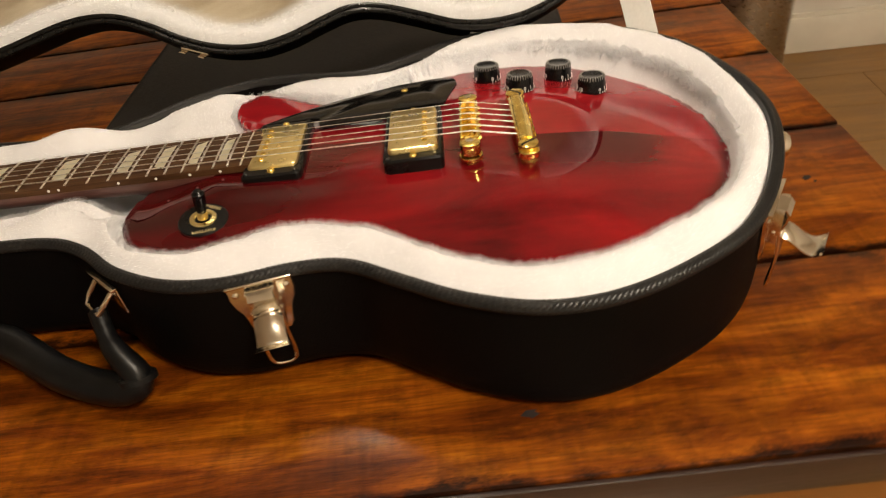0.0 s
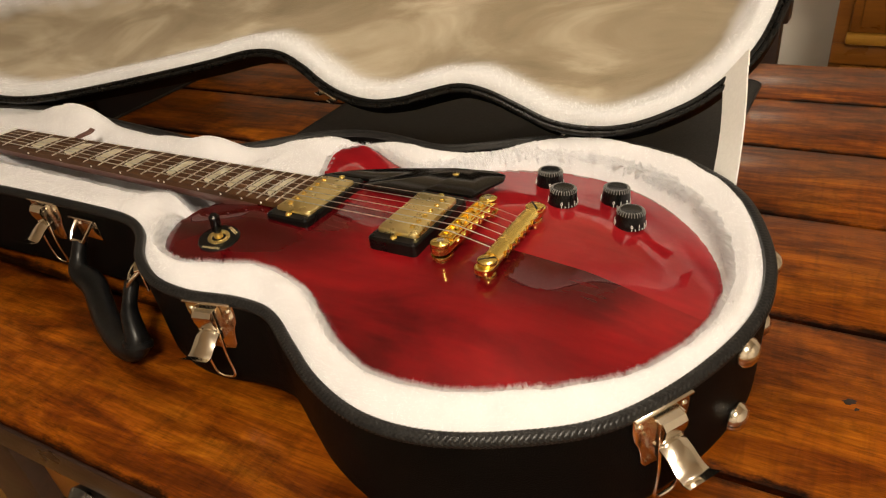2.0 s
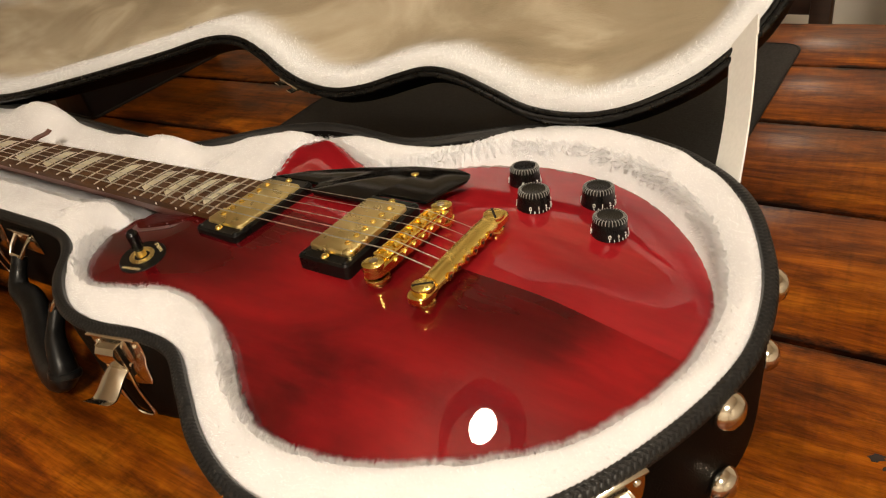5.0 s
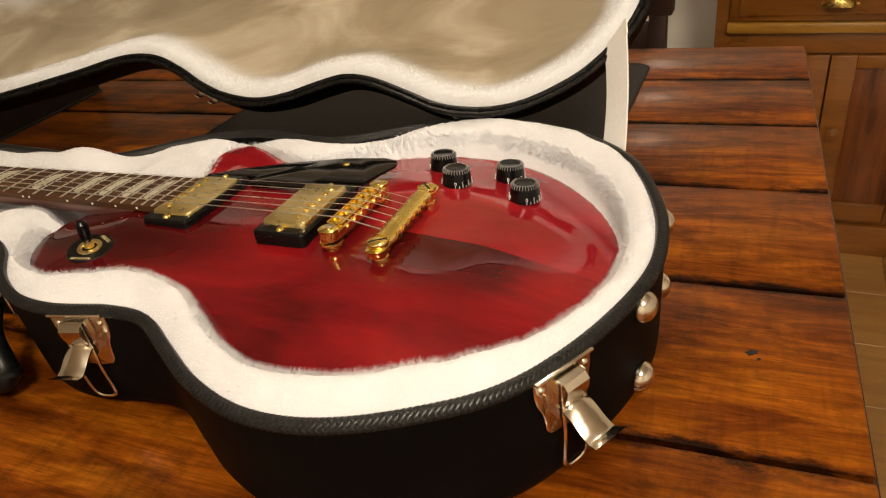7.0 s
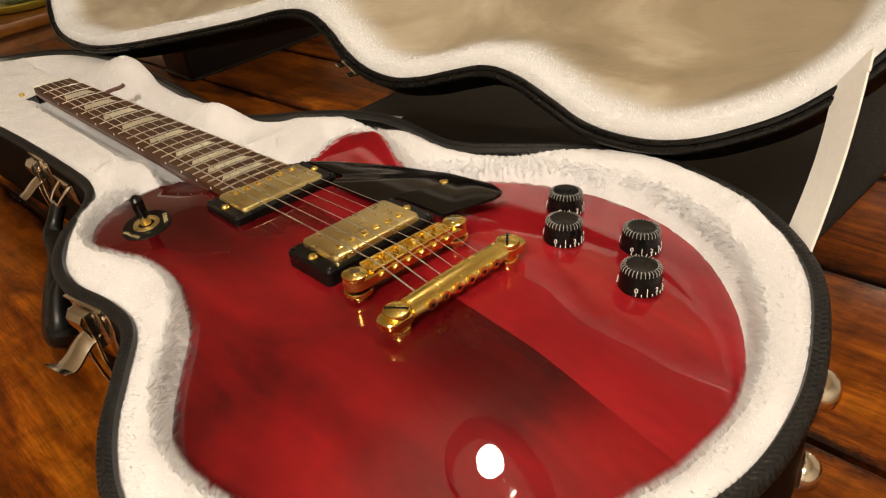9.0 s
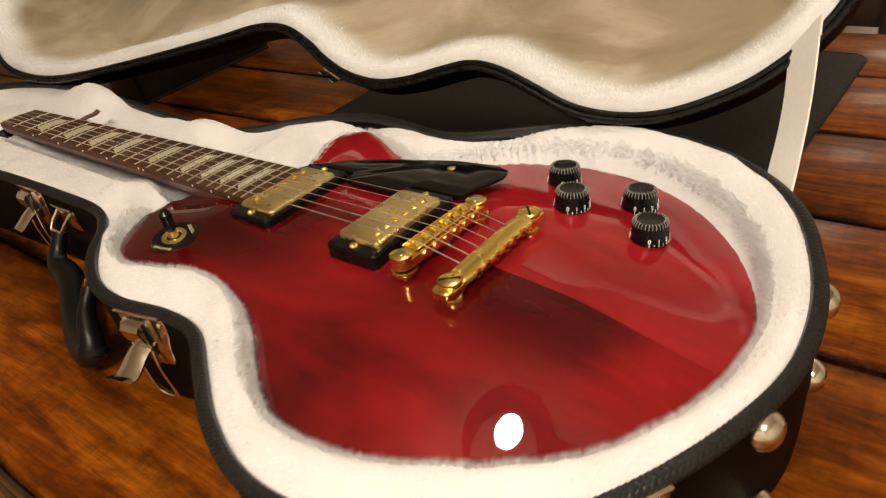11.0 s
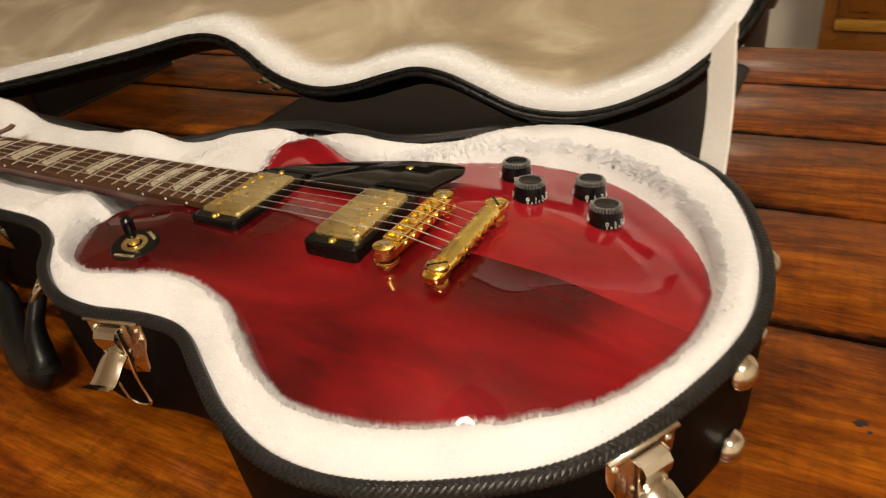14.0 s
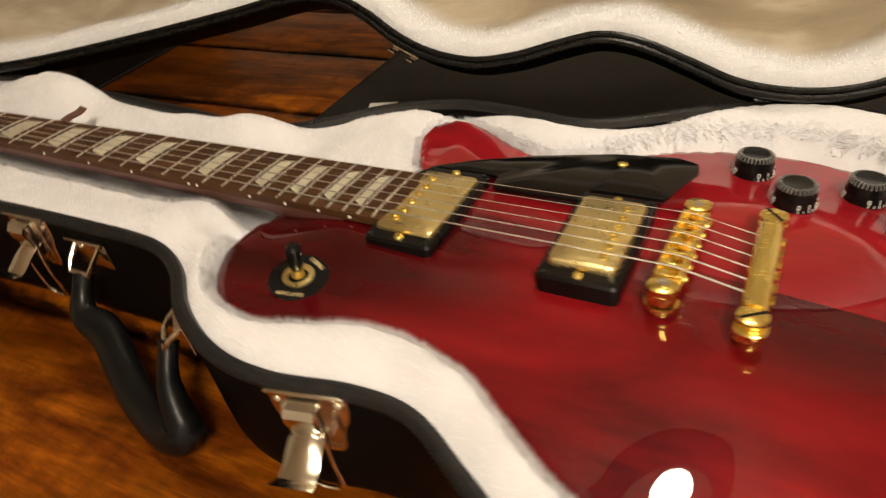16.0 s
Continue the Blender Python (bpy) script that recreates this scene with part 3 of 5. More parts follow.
shell = []
for d, z in ((-0.012, 0.001), (-0.003, 0.004), (0.002, 0.009), (0.0045, 0.016), (0.005, 0.03), (0.0055, 0.06), (0.006, RZ - 0.018), (0.005, RZ - 0.006)):
    shell.append([(x, y, z) for x, y in grow(RIM, d)])
for d, z in ((0.000, RZ - 0.006), (-0.001, 0.02)):
    shell.append([(x, y, z) for x, y in grow(RIM, d)])
part("lower_shell", loft(shell, True, True), TOLEX, case, "black textured vinyl shell")

# the guitar's outline in its own frame: x along the strings from the bridge, y to the treble side
GX, GY, GZ, GTURN = 0.0142, 0.0010, 0.79, 2.5
G = pose(GX, GY, GZ, -3.6, 0, GTURN)
BODY = [(-.256, -.024), (-.265, -.056), (-.255, -.088), (-.231, -.110), (-.195, -.121), (-.160, -.116), (-.125, -.106), (-.095, -.105), (-.066, -.113),
        (-.038, -.132), (-.010, -.151), (.022, -.167), (.052, -.173), (.086, -.169), (.121, -.155), (.154, -.127), (.178, -.090), (.190, -.048), (.195, -.008),
        (.193, .032), (.182, .066), (.163, .098), (.137, .127), (.103, .149), (.060, .161), (.015, .160), (-.030, .146), (-.068, .122), (-.105, .108),
        (-.142, .117), (-.170, .130), (-.194, .136), (-.209, .128), (-.214, .108), (-.205, .083), (-.190, .058), (-.174, .038), (-.168, .0285), (-.20, .027), (-.235, .010)]
BODYL = even(spline(BODY, 8), 0.004)
away = np.clip((BODYL[:, 0] + 0.13) / 0.06 + np.clip(-BODYL[:, 1] / 0.03, 0, 2), 0, 1)
BODYG = even(BODYL + normals(BODYL) * (0.0045 * away)[:, None], 0.004)


def to_world(p):
    c, s = math.cos(radians(GTURN)), math.sin(radians(GTURN))
    return np.stack([GX + c * p[:, 0] - s * p[:, 1], GY + s * p[:, 0] + c * p[:, 1]], 1)


NECKL = np.array([(-.63, -.0205), (-.63, .0205), (-.17, .0285), (-.17, -.0285)])
# the pile leans over the body's edge on the latch side, most at the two bouts
LEAN_X = (-.245, -.215, -.18, -.15, -.12, -.093, -.06, -.02, .01, .03, .06, .09, .124, .153, .17, .185, .197)
LEAN_BY = (0, .005, .013, .015, .011, .005, .0, .0, .003, .008, .013, .016, .017, .015, .012, .009, .003)
lean = np.interp(BODYG[:, 0], LEAN_X, LEAN_BY) * np.clip((-BODYG[:, 1] + 0.02) / 0.05, 0, 1)
BODYW, NECKW = to_world(even(BODYG - normals(BODYG) * lean[:, None], 0.004)), to_world(NECKL)
TUFTS = ((-.575, .050, .022, .030), (-.335, .054, .017, .026), (-.290, -.060, .016, .026), (-.63, .052, .014, .034), (-.40, .054, .006, .024))


def lining():
    bm = sheet(grow(RIM, 0.0015), 0.0030)
    pts = np.array([v.co[:2] for v in bm.verts])
    do = -distance(RIM, pts)
    db, dn = distance(BODYW, pts), distance(NECKW, pts)
    dg = np.minimum(db, dn + 0.001)
    width = np.clip(do + np.maximum(dg, 0), 0.004, None)
    u = np.clip(do / width, 0, 1)
    body = np.clip((pts[:, 0] + 0.30) / 0.06, 0, 1)
    crest = RZ - 0.0065 + 0.0055 * np.sin(np.pi * np.clip(u * 0.9 + 0.04, 0, 1)) ** 0.6
    crest = crest + 0.0075 * np.clip(-(pts[:, 1] + 0.02) / 0.05, 0, 1) * body * np.clip(u * 2 - 0.3, 0, 1)
    crest = crest + 0.0060 * np.clip((pts[:, 1] - 0.03) / 0.05, 0, 1) * np.clip((pts[:, 0] + 0.10) / 0.08, 0, 1) * body * np.clip(do / 0.004, 0, 1) ** 0.5
    far = np.clip(np.maximum((pts[:, 1] + 0.05) / 0.08, (pts[:, 0] - 0.14) / 0.06), 0, 1) * body
    slope = np.where(dg > 0, np.clip(dg / (0.006 + 0.014 * far), 0, 1), 0)
    z = crest - (1 - slope) ** 2 * (0.007 + 0.012 * far)
    under = np.clip((0.0010 - dg) / 0.006, 0, 1)
    z = z + (RZ - 0.050 - z) * under ** 1.5
    # the neck's cradle is a little lower than the rim
    cradle = (1 - body) * np.clip(do / 0.03, 0, 1) * (0.008 + 0.009 * (pts[:, 1] > 0))
    z = z - cradle
    # the pocket beside the heel
    pocket = np.exp(-(((pts[:, 0] + 0.262) / 0.022) ** 2 + ((pts[:, 1] + 0.052) / 0.018) ** 2))
    z = z - 0.030 * pocket
    for tx, ty, h, r in TUFTS:
        z = z + h * np.exp(-(((pts[:, 0] - tx) / (r * 1.4)) ** 2 + ((pts[:, 1] - ty) / r) ** 2) ** 1.2) * (dg > 0)
    lump = wobble(pts[:, 0], pts[:, 1], 38.0) * 0.0022 + wobble(pts[:, 0], pts[:, 1], 110.0, 5.0) * 0.0010
    z = z + lump * np.clip(do / 0.006, 0, 1)
    z = z - 0.003 * np.clip(1 - do / 0.005, 0, 1)
    for v, zz in zip(bm.verts, z):
        v.co.z = zz
    return bm


plush = part("plush_lining", lining(), PLUSH, case, "deep white plush lining")
# the upright pile scatters light upwards, so that slopes shade softly
soft = np.array([v.normal for v in plush.data.vertices]) + (0, 0, 0.9)
plush.data.normals_split_custom_set_from_vertices((soft / np.linalg.norm(soft, axis=1)[:, None]).tolist())


def pile_keep(mid):
    near = np.maximum(-distance(BODYW, mid[:, :2]), -distance(NECKW, mid[:, :2]))
    return (near < 0.002).astype(float)


fur("plush_nap", plush.data, 70000, 0.0015, plush, keep=pile_keep, lean=1.2, width=0.00020, lift=1.6)


def fringe_keep(mid):
    d = np.minimum(distance(BODYW, mid[:, :2]), distance(NECKW, mid[:, :2]))
    return ((d > 0.0005) & (d < 0.005)).astype(float)


fur("plush_fringe", plush.data, 70000, 0.0050, plush, keep=fringe_keep, lean=0.9, seed=9, width=0.00013, lift=1.8, comb=(0, 0, 0.2))


def braid(parent, rim, z, name="braided_trim"):
    """Rounded trim of crossing strands along the rim."""
    core = even(grow(rim, 0.0036), 0.008)
    bm = tube([(x, y, z) for x, y in core], 0.0043, 8, True)
    ob = part(name, bm, BRAID, parent, "black braided edge trim")
    path = even(grow(rim, 0.0036), 0.0036)
    nor = normals(path)
    verts, faces = [], []
    for i, ((x, y), n) in enumerate(zip(path, nor)):
        t = np.array([-n[1], n[0], 0.0])
        out = np.array([n[0], n[1], 0.0])
        for angle, sign in ((112, 1), (80, -1), (48, 1), (16, -1), (-16, 1)):
            a = radians(angle)
            radial = out * math.cos(a) + np.array([0, 0, math.sin(a)])
            around = -out * math.sin(a) + np.array([0, 0, math.cos(a)])
            c = np.array([x, y, z]) + radial * 0.0045 + t * (0.0020 if sign < 0 else 0)
            long = (t * 0.75 + around * 0.66 * sign)
            wide = np.cross(radial, long)
            k = len(verts)
            for vv in (c - long * 0.0030, c + wide * 0.0012, c + long * 0.0030, c - wide * 0.0012, c + radial * 0.0006, c - radial * 0.001):
                verts.append(tuple(vv))
            faces += [(k, k + 1, k + 4), (k + 1, k + 2, k + 4), (k + 2, k + 3, k + 4), (k + 3, k, k + 4)]
    raw("braid_weave", verts, faces, BRAID, ob, smooth=True, kind="stuff")


braid(case, RIM, RZ - 0.0055)


def at_wall(x, y, z):
    """Frame on the case's side nearest to (x, y): x along the wall, y outward, z up."""
    wall = grow(RIM, 0.006)
    i = int(np.argmin(((wall - (x, y)) ** 2).sum(1)))
    n = normals(wall)[i]
    m = Matrix(((-n[1], n[0], 0, wall[i][0]), (n[0], n[1], 0, wall[i][1]), (0, 0, 1, z), (0, 0, 0, 1)))
    if m.determinant() < 0:
        m = m @ Matrix.Diagonal((-1, 1, 1, 1))
    return m


def latch(m):
    """Draw latch: plate, hook frame, lever and wire bail."""
    half = [(.0215, 0), (.0215, -.010), (.0200, -.018), (.0165, -.025), (.0150, -.032), (.0140, -.040), (.0110, -.045), (.0, -.0465)]
    outline = np.array([(x, z) for x, z in half] + [(-x, z) for x, z in half[-2::-1]])
    rings = []
    for y, s in ((0.0, 1.0), (0.0012, 1.0), (0.0019, 0.96)):
        rings.append([(x * s, y, (z + 0.022) * s - 0.022) for x, z in outline])
    plate = part("latch_plate", moved(loft(rings, True, True), m), NICKEL, case, "nickel-plated draw latch")
    part("top_flange", moved(block(-.0215, .0215, 0, .0045, -.0005, .0012, .0005), m), NICKEL, plate)
    part("channel", moved(joined(block(-.0095, -.0082, .001, .010, -.030, -.002, .0004), block(.0082, .0095, .001, .010, -.030, -.002, .0004)), m), NICKEL, plate)
    part("hook", moved(strip([(.0020, -.003), (.0105, -.0035), (.0128, -.0065), (.0122, -.0120), (.0098, -.0190)], .0165, .0014), m), NICKEL, plate)
    centre = spline([(.0085, -.0185), (.0125, -.0190), (.0180, -.0220), (.0235, -.0262), (.0285, -.0292), (.0320, -.0296), (.0370, -.0274)], 4, False)
    arched = []
    for k, (y, z) in enumerate(centre):
        u = k / (len(centre) - 1)
        w, crown = 0.0096 + 0.0022 * u ** 4, 0.0040 * (1 - u ** 2)
        top = [(w * a, y, z - crown * a * a) for a in np.linspace(-1, 1, 9)]
        arched.append(top + [(x, y - 0.0009, zz - 0.0010) for x, _, zz in top[::-1]])
    part("lever", moved(loft(arched, True, True), m), NICKEL, plate, "curved polished lever")
    bail = spline([(-.0085, .009, -.020), (-.0090, .0105, -.040), (-.0090, .0090, -.062), (-.006, .0080, -.0695), (0, .0078, -.071),
                   (.006, .0080, -.0695), (.0090, .0090, -.062), (.0090, .0105, -.040), (.0085, .009, -.020)], 4, False)
    part("wire_bail", moved(tube(bail, .0013, 8), m), NICKEL, plate)
    for sx in (-1, 1):
        rv = lathe([(0.0022, 0), (0.0022, 0.0006), (0.0014, 0.0013), (0.0002, 0.0016)], 12)
        part("rivet", moved(moved(rv, pose(sx * 0.0165, 0.0018, -0.0075, -90)), m), NICKEL, plate)
    pin = tube([(-.0105, .006, -.0215), (.0105, .006, -.0215)], .0014, 8)
    part("pivot_pin", moved(pin, m), NICKEL, plate)


for lx, ly in ((-.124, -.150), (.212, -.114), (-.428, -.095)):
    latch(at_wall(lx, ly, 0.849 - TZ))

for sx, sy, sz in ((.24, .067, .836), (.243, -.038, .839), (.243, -.038, .781), (.241, .067, .779)):
    m = at_wall(sx, sy, sz - TZ)
    dome = lathe([(0.0105, 0), (0.0108, 0.001), (0.0098, 0.0045), (0.0075, 0.0075), (0.004, 0.0092), (0.0005, 0.0098)], 24)
    part("stud_foot", moved(moved(dome, pose(0, 0, 0, -90)), m), NICKEL, case, "domed nickel stud")


def handle():
    ends = (at_wall(-.372, -.088, 0.826 - TZ), at_wall(-.244, -.118, 0.826 - TZ))
    for m in ends:
        br = part("handle_bracket", moved(joined(block(-.017, .017, 0, .0018, -.010, .014, .0006), block(-.019, .019, 0, .0055, .0125, .0148, .0006)), m), NICKEL, case)
        loop = [(-.012, .002, .010), (-.011, .012, .002), (-.009, .017, -.004), (.009, .017, -.004), (.011, .012, .002), (.012, .002, .010)]
        part("wire_loop", moved(tube(loop, .0019, 8), m), NICKEL, br)
        for s in (-1, 1):
            sc = lathe([(0.003, 0), (0.003, 0.001), (0.0015, 0.002)], 10)
            part("screw", moved(moved(sc, pose(s * 0.010, 0.0015, 0.006, -90)), m), NICKEL, br)
    a, b = (m @ Vector((0, .015, -.006)) for m in ends)
    path = spline([a, a + Vector((.006, -.016, -.022)), (-.338, -.128, .036), (-.295, -.150, .023), (-.252, -.164, .020), (-.231, -.163, .028), b + Vector((.010, -.018, -.018)), b], 6, False)
    u = np.linspace(0, 1, len(path))
    rad = 0.0075 + 0.0055 * np.clip(np.minimum(u / 0.8, (1 - u)) * 5 - 0.55, 0, 1) ** 0.7
    grip = part("carry_handle", tube(path, rad, 14, False, 0.85), LEATHER, case, "drooping black leather carry handle")
    k = int(len(path) * 0.70)
    side = Vector(path[k + 1] - path[k]).normalized()
    cuff = [tuple(Vector(path[k]) + side * d) for d in (-.0035, -.002, .002, .0035)]
    part("stitched_cuff", tube(cuff, [.0122, .0138, .0138, .0122], 14, False, 0.85), LEATHER, grip, "raised leather cuff on the grip")
    return grip


handle()


# ---- guitar case lid ----
HINGE_A, HINGE_B, HZ, OPEN = Vector((.03, .1818, 0)), Vector((-.85, .0394, 0)), 0.8658, 128.6
lid_depth = 0.042


def lid_frame():
    """Turns the closed lid, lying on the rim, about the hinge line."""
    axis = (HINGE_A - HINGE_B).normalized()
    base = Vector((HINGE_A.x, HINGE_A.y, HZ))
    return Matrix.Translation(base) @ Matrix.Rotation(radians(-OPEN), 4, axis) @ Matrix.Translation(-base)


LIDM = lid_frame()
lid = thing("case_lid", "open black case lid with white plush lining held by a strap", "case lid", LIDM @ Matrix.Translation((0.0058, 0, HZ)))
rings = []
for d, z in ((-0.0055, 0.03), (-0.0055, 0.002), (0.0015, 0.002), (0.0015, 0.026), (-0.002, 0.036), (-0.010, lid_depth), (-0.03, lid_depth + 0.003)):
    rings.append([(x, y, z) for x, y in grow(RIM, d)])
part("upper_shell", loft(rings, False, True), TOLEX, lid, "black textured vinyl shell")


def lid_lining():
    bm = sheet(grow(RIM, -0.0065), 0.006)
    pts = np.array([v.co[:2] for v in bm.verts])
    do = -distance(grow(RIM, -0.006), pts)
    roll = -0.006 * np.exp(-((do - 0.010) / 0.010) ** 2)
    s = np.clip((do - 0.012) / 0.032, 0, 1)
    z = 0.004 + roll + 0.032 * s * s * (3 - 2 * s)
    z += wobble(pts[:, 0], pts[:, 1], 18.0, 2.0) * 0.0022 + wobble(pts[:, 0], pts[:, 1], 60.0, 7.0) * 0.0007
    for v, zz in zip(bm.verts, z):
        v.co.z = zz
    bmesh.ops.reverse_faces(bm, faces=bm.faces[:])
    return bm


LIDRIM = grow(RIM, -0.006)
lid_plush = part("lid_plush", lid_lining(), LIDNAP, lid, "white plush lid lining with a pressed cream middle, darkened for weaker light")
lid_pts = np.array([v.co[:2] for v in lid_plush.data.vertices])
# middle of the lid: pressed pile, with its weaker light put into the colour
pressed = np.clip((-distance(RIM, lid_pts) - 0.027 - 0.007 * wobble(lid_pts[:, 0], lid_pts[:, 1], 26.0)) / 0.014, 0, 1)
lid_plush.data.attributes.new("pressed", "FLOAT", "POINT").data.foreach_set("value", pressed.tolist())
fur("lid_nap", lid_plush.data, 36000, 0.0028, lid_plush, lean=0.9, seed=5, width=0.00018,
    keep=lambda mid: np.clip((0.034 + 0.006 * wobble(mid[:, 0], mid[:, 1], 30.0) + distance(RIM, mid[:, :2])) / 0.008, 0, 1))
part("lid_trim", tube([(x, y, 0.001) for x, y in even(grow(RIM, 0.0002), 0.008)], 0.0028, 8, True), PIPING, lid, "black piped edge")
part("inner_trim", tube([(x, y, 0.001) for x, y in even(grow(RIM, -0.0048), 0.008)], 0.0026, 8, True), PIPING, lid, "black piped edge")
hinge_dir = (HINGE_A - HINGE_B).normalized()
hm = Matrix(((hinge_dir.x, -hinge_dir.y, 0, .040), (hinge_dir.y, hinge_dir.x, 0, .1925), (0, 0, 1, RZ + 0.006), (0, 0, 0, 1)))
hinge = part("hinge", moved(joined(tube([(-.022, 0, 0), (.022, 0, 0)], .0020, 10), block(-.022, .022, -.001, .0008, -.016, 0, .0004)), hm), NICKEL, case, "nickel butt hinge")


def lid_hinge():
    i = int(np.argmin(((RIM - (-.244, .110)) ** 2).sum(1)))
    n = normals(RIM)[i]
    m = Matrix(((-n[1], n[0], 0, RIM[i][0]), (n[0], n[1], 0, RIM[i][1]), (0, 0, 1, 0.004), (0, 0, 0, 1)))
    leaf = part("hinge_leaf", moved(joined(block(-.013, .013, .0005, .0018, .000, .010, .0004), tube([(-.013, .003, -.001), (.013, .003, -.001)], .0018, 8)), m), NICKEL, lid, "loose nickel hinge leaf")
    for q in (-.009, .009):
        part("hinge_tongue", moved(strip([(.003, 0), (.007, -.004), (.009, -.008)], .006, .001), m @ pose(q, 0, 0)), NICKEL, leaf)


lid_hinge()


def strap():
    foot_a, foot_b = Vector((.169, .166, .846)), Vector((.192, .139, .848))
    top_a, top_b = Vector((.1543, .2391, .9069)), Vector((.1736, .2322, .9349))
    foot = (foot_a + foot_b) / 2
    n = 26
    rings = []
    for k in range(n + 1):
        s = k / n
        sag = Vector((0.002, 0.002, 0.0)) * math.sin(math.pi * s)
        p, q = foot_a.lerp(top_a, s) + sag, foot_b.lerp(top_b, s) + sag
        if k == 0:
            p, q = p - Vector((0, 0, 0.006)), q - Vector((0, 0, 0.006))
        nn = (q - p).cross((top_a + top_b) / 2 - foot).normalized() * 0.0007
        rings.append([p - nn, q - nn, q + nn, p + nn])
    st = thing("lid_strap", "cream woven webbing strap holding the case lid open", "strap", Matrix.Translation(foot))
    web = part("webbing", moved(loft(rings, True, True), Matrix.Translation(-foot)), WEBBING, st)
    fold = []
    for ring in rings[-4:]:
        c = sum(ring, Vector()) / 4
        fold.append([c + (p - c) * 1.02 + (p - c).normalized() * 0.0009 for p in ring])
    part("sewn_fold", moved(loft(fold, True, True), Matrix.Translation(-foot)), WEBBING, web)


strap()


# ---- electric guitar ----
guitar = thing("electric_guitar", "wine red single-cutaway electric guitar with gold hardware", "guitar", G)
SZ = 0.0755                                 # string height in the guitar's frame


CARVE_D = np.linspace(0, 0.12, 241)
ease_in, ease_out = np.clip(CARVE_D / 0.014, 0, 1), np.clip((CARVE_D - 0.078) / 0.034, 0, 1)
CARVE_SLOPE = 0.118 * (ease_in ** 2 * (3 - 2 * ease_in)) * (1 - ease_out ** 2 * (3 - 2 * ease_out))
CARVE_Z = np.cumsum(CARVE_SLOPE[::-1])[::-1] * (CARVE_D[1] - CARVE_D[0])


def top_z(x, y):
    pts = np.stack([np.atleast_1d(x), np.atleast_1d(y)], 1)
    d = np.clip(-distance(BODYG, pts), 0, None)
    # the top stays level where the neck runs into it
    d = d + 0.09 * np.clip((0.066 - np.abs(pts[:, 1])) / 0.050, 0, 1) * np.clip((-0.065 - pts[:, 0]) / 0.06, 0, 1) * np.clip((pts[:, 0] + 0.245) / 0.07, 0, 1)
    # the slope is a little steeper round the tail end
    carve = np.interp(d, CARVE_D, CARVE_Z) * (1 + 0.28 * np.clip((pts[:, 0] - 0.085) / 0.06, 0, 1))
    carve = carve * (1 - 0.45 * np.clip((-0.13 - pts[:, 0]) / 0.05, 0, 1) * np.clip((pts[:, 1] - 0.03) / 0.03, 0, 1))
    edge = 0.0035 * np.clip(1 - d / 0.0035, 0, 1) ** 2
    return 0.0570 - 0.042 * pts[:, 0] - carve - edge


def body_mesh():
    bm = sheet(BODYG, 0.0050)
    pts = np.array([v.co[:2] for v in bm.verts])
    z = top_z(pts[:, 0], pts[:, 1])
    for v, zz in zip(bm.verts, z):
        v.co.z = zz
    rim = [e for e in bm.edges if e.is_boundary]
    ext = bmesh.ops.extrude_edge_only(bm, edges=rim)
    low = [g for g in ext["geom"] if isinstance(g, bmesh.types.BMVert)]
    for v in low:
        v.co.z = 0.0570 - 0.042 * v.co.x - 0.060
    bmesh.ops.contextual_create(bm, geom=[g for g in ext["geom"] if isinstance(g, bmesh.types.BMEdge)])
    bmesh.ops.recalc_face_normals(bm, faces=bm.faces[:])
    return bm


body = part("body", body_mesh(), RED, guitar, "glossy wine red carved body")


def fret_x(n):
    return 0.002 - 0.6287 * 1.018 * 2 ** (-n / 12)


def half_width(x):
    return 0.0287 - 0.0072 * (fret_x(22) - x) / (fret_x(22) - fret_x(0))


def board_arch(y, x):
    return -0.0010 * (y / half_width(x)) ** 2


NUT, END = fret_x(0), fret_x(22) + 0.010
BOARD_Z = SZ - 0.0032


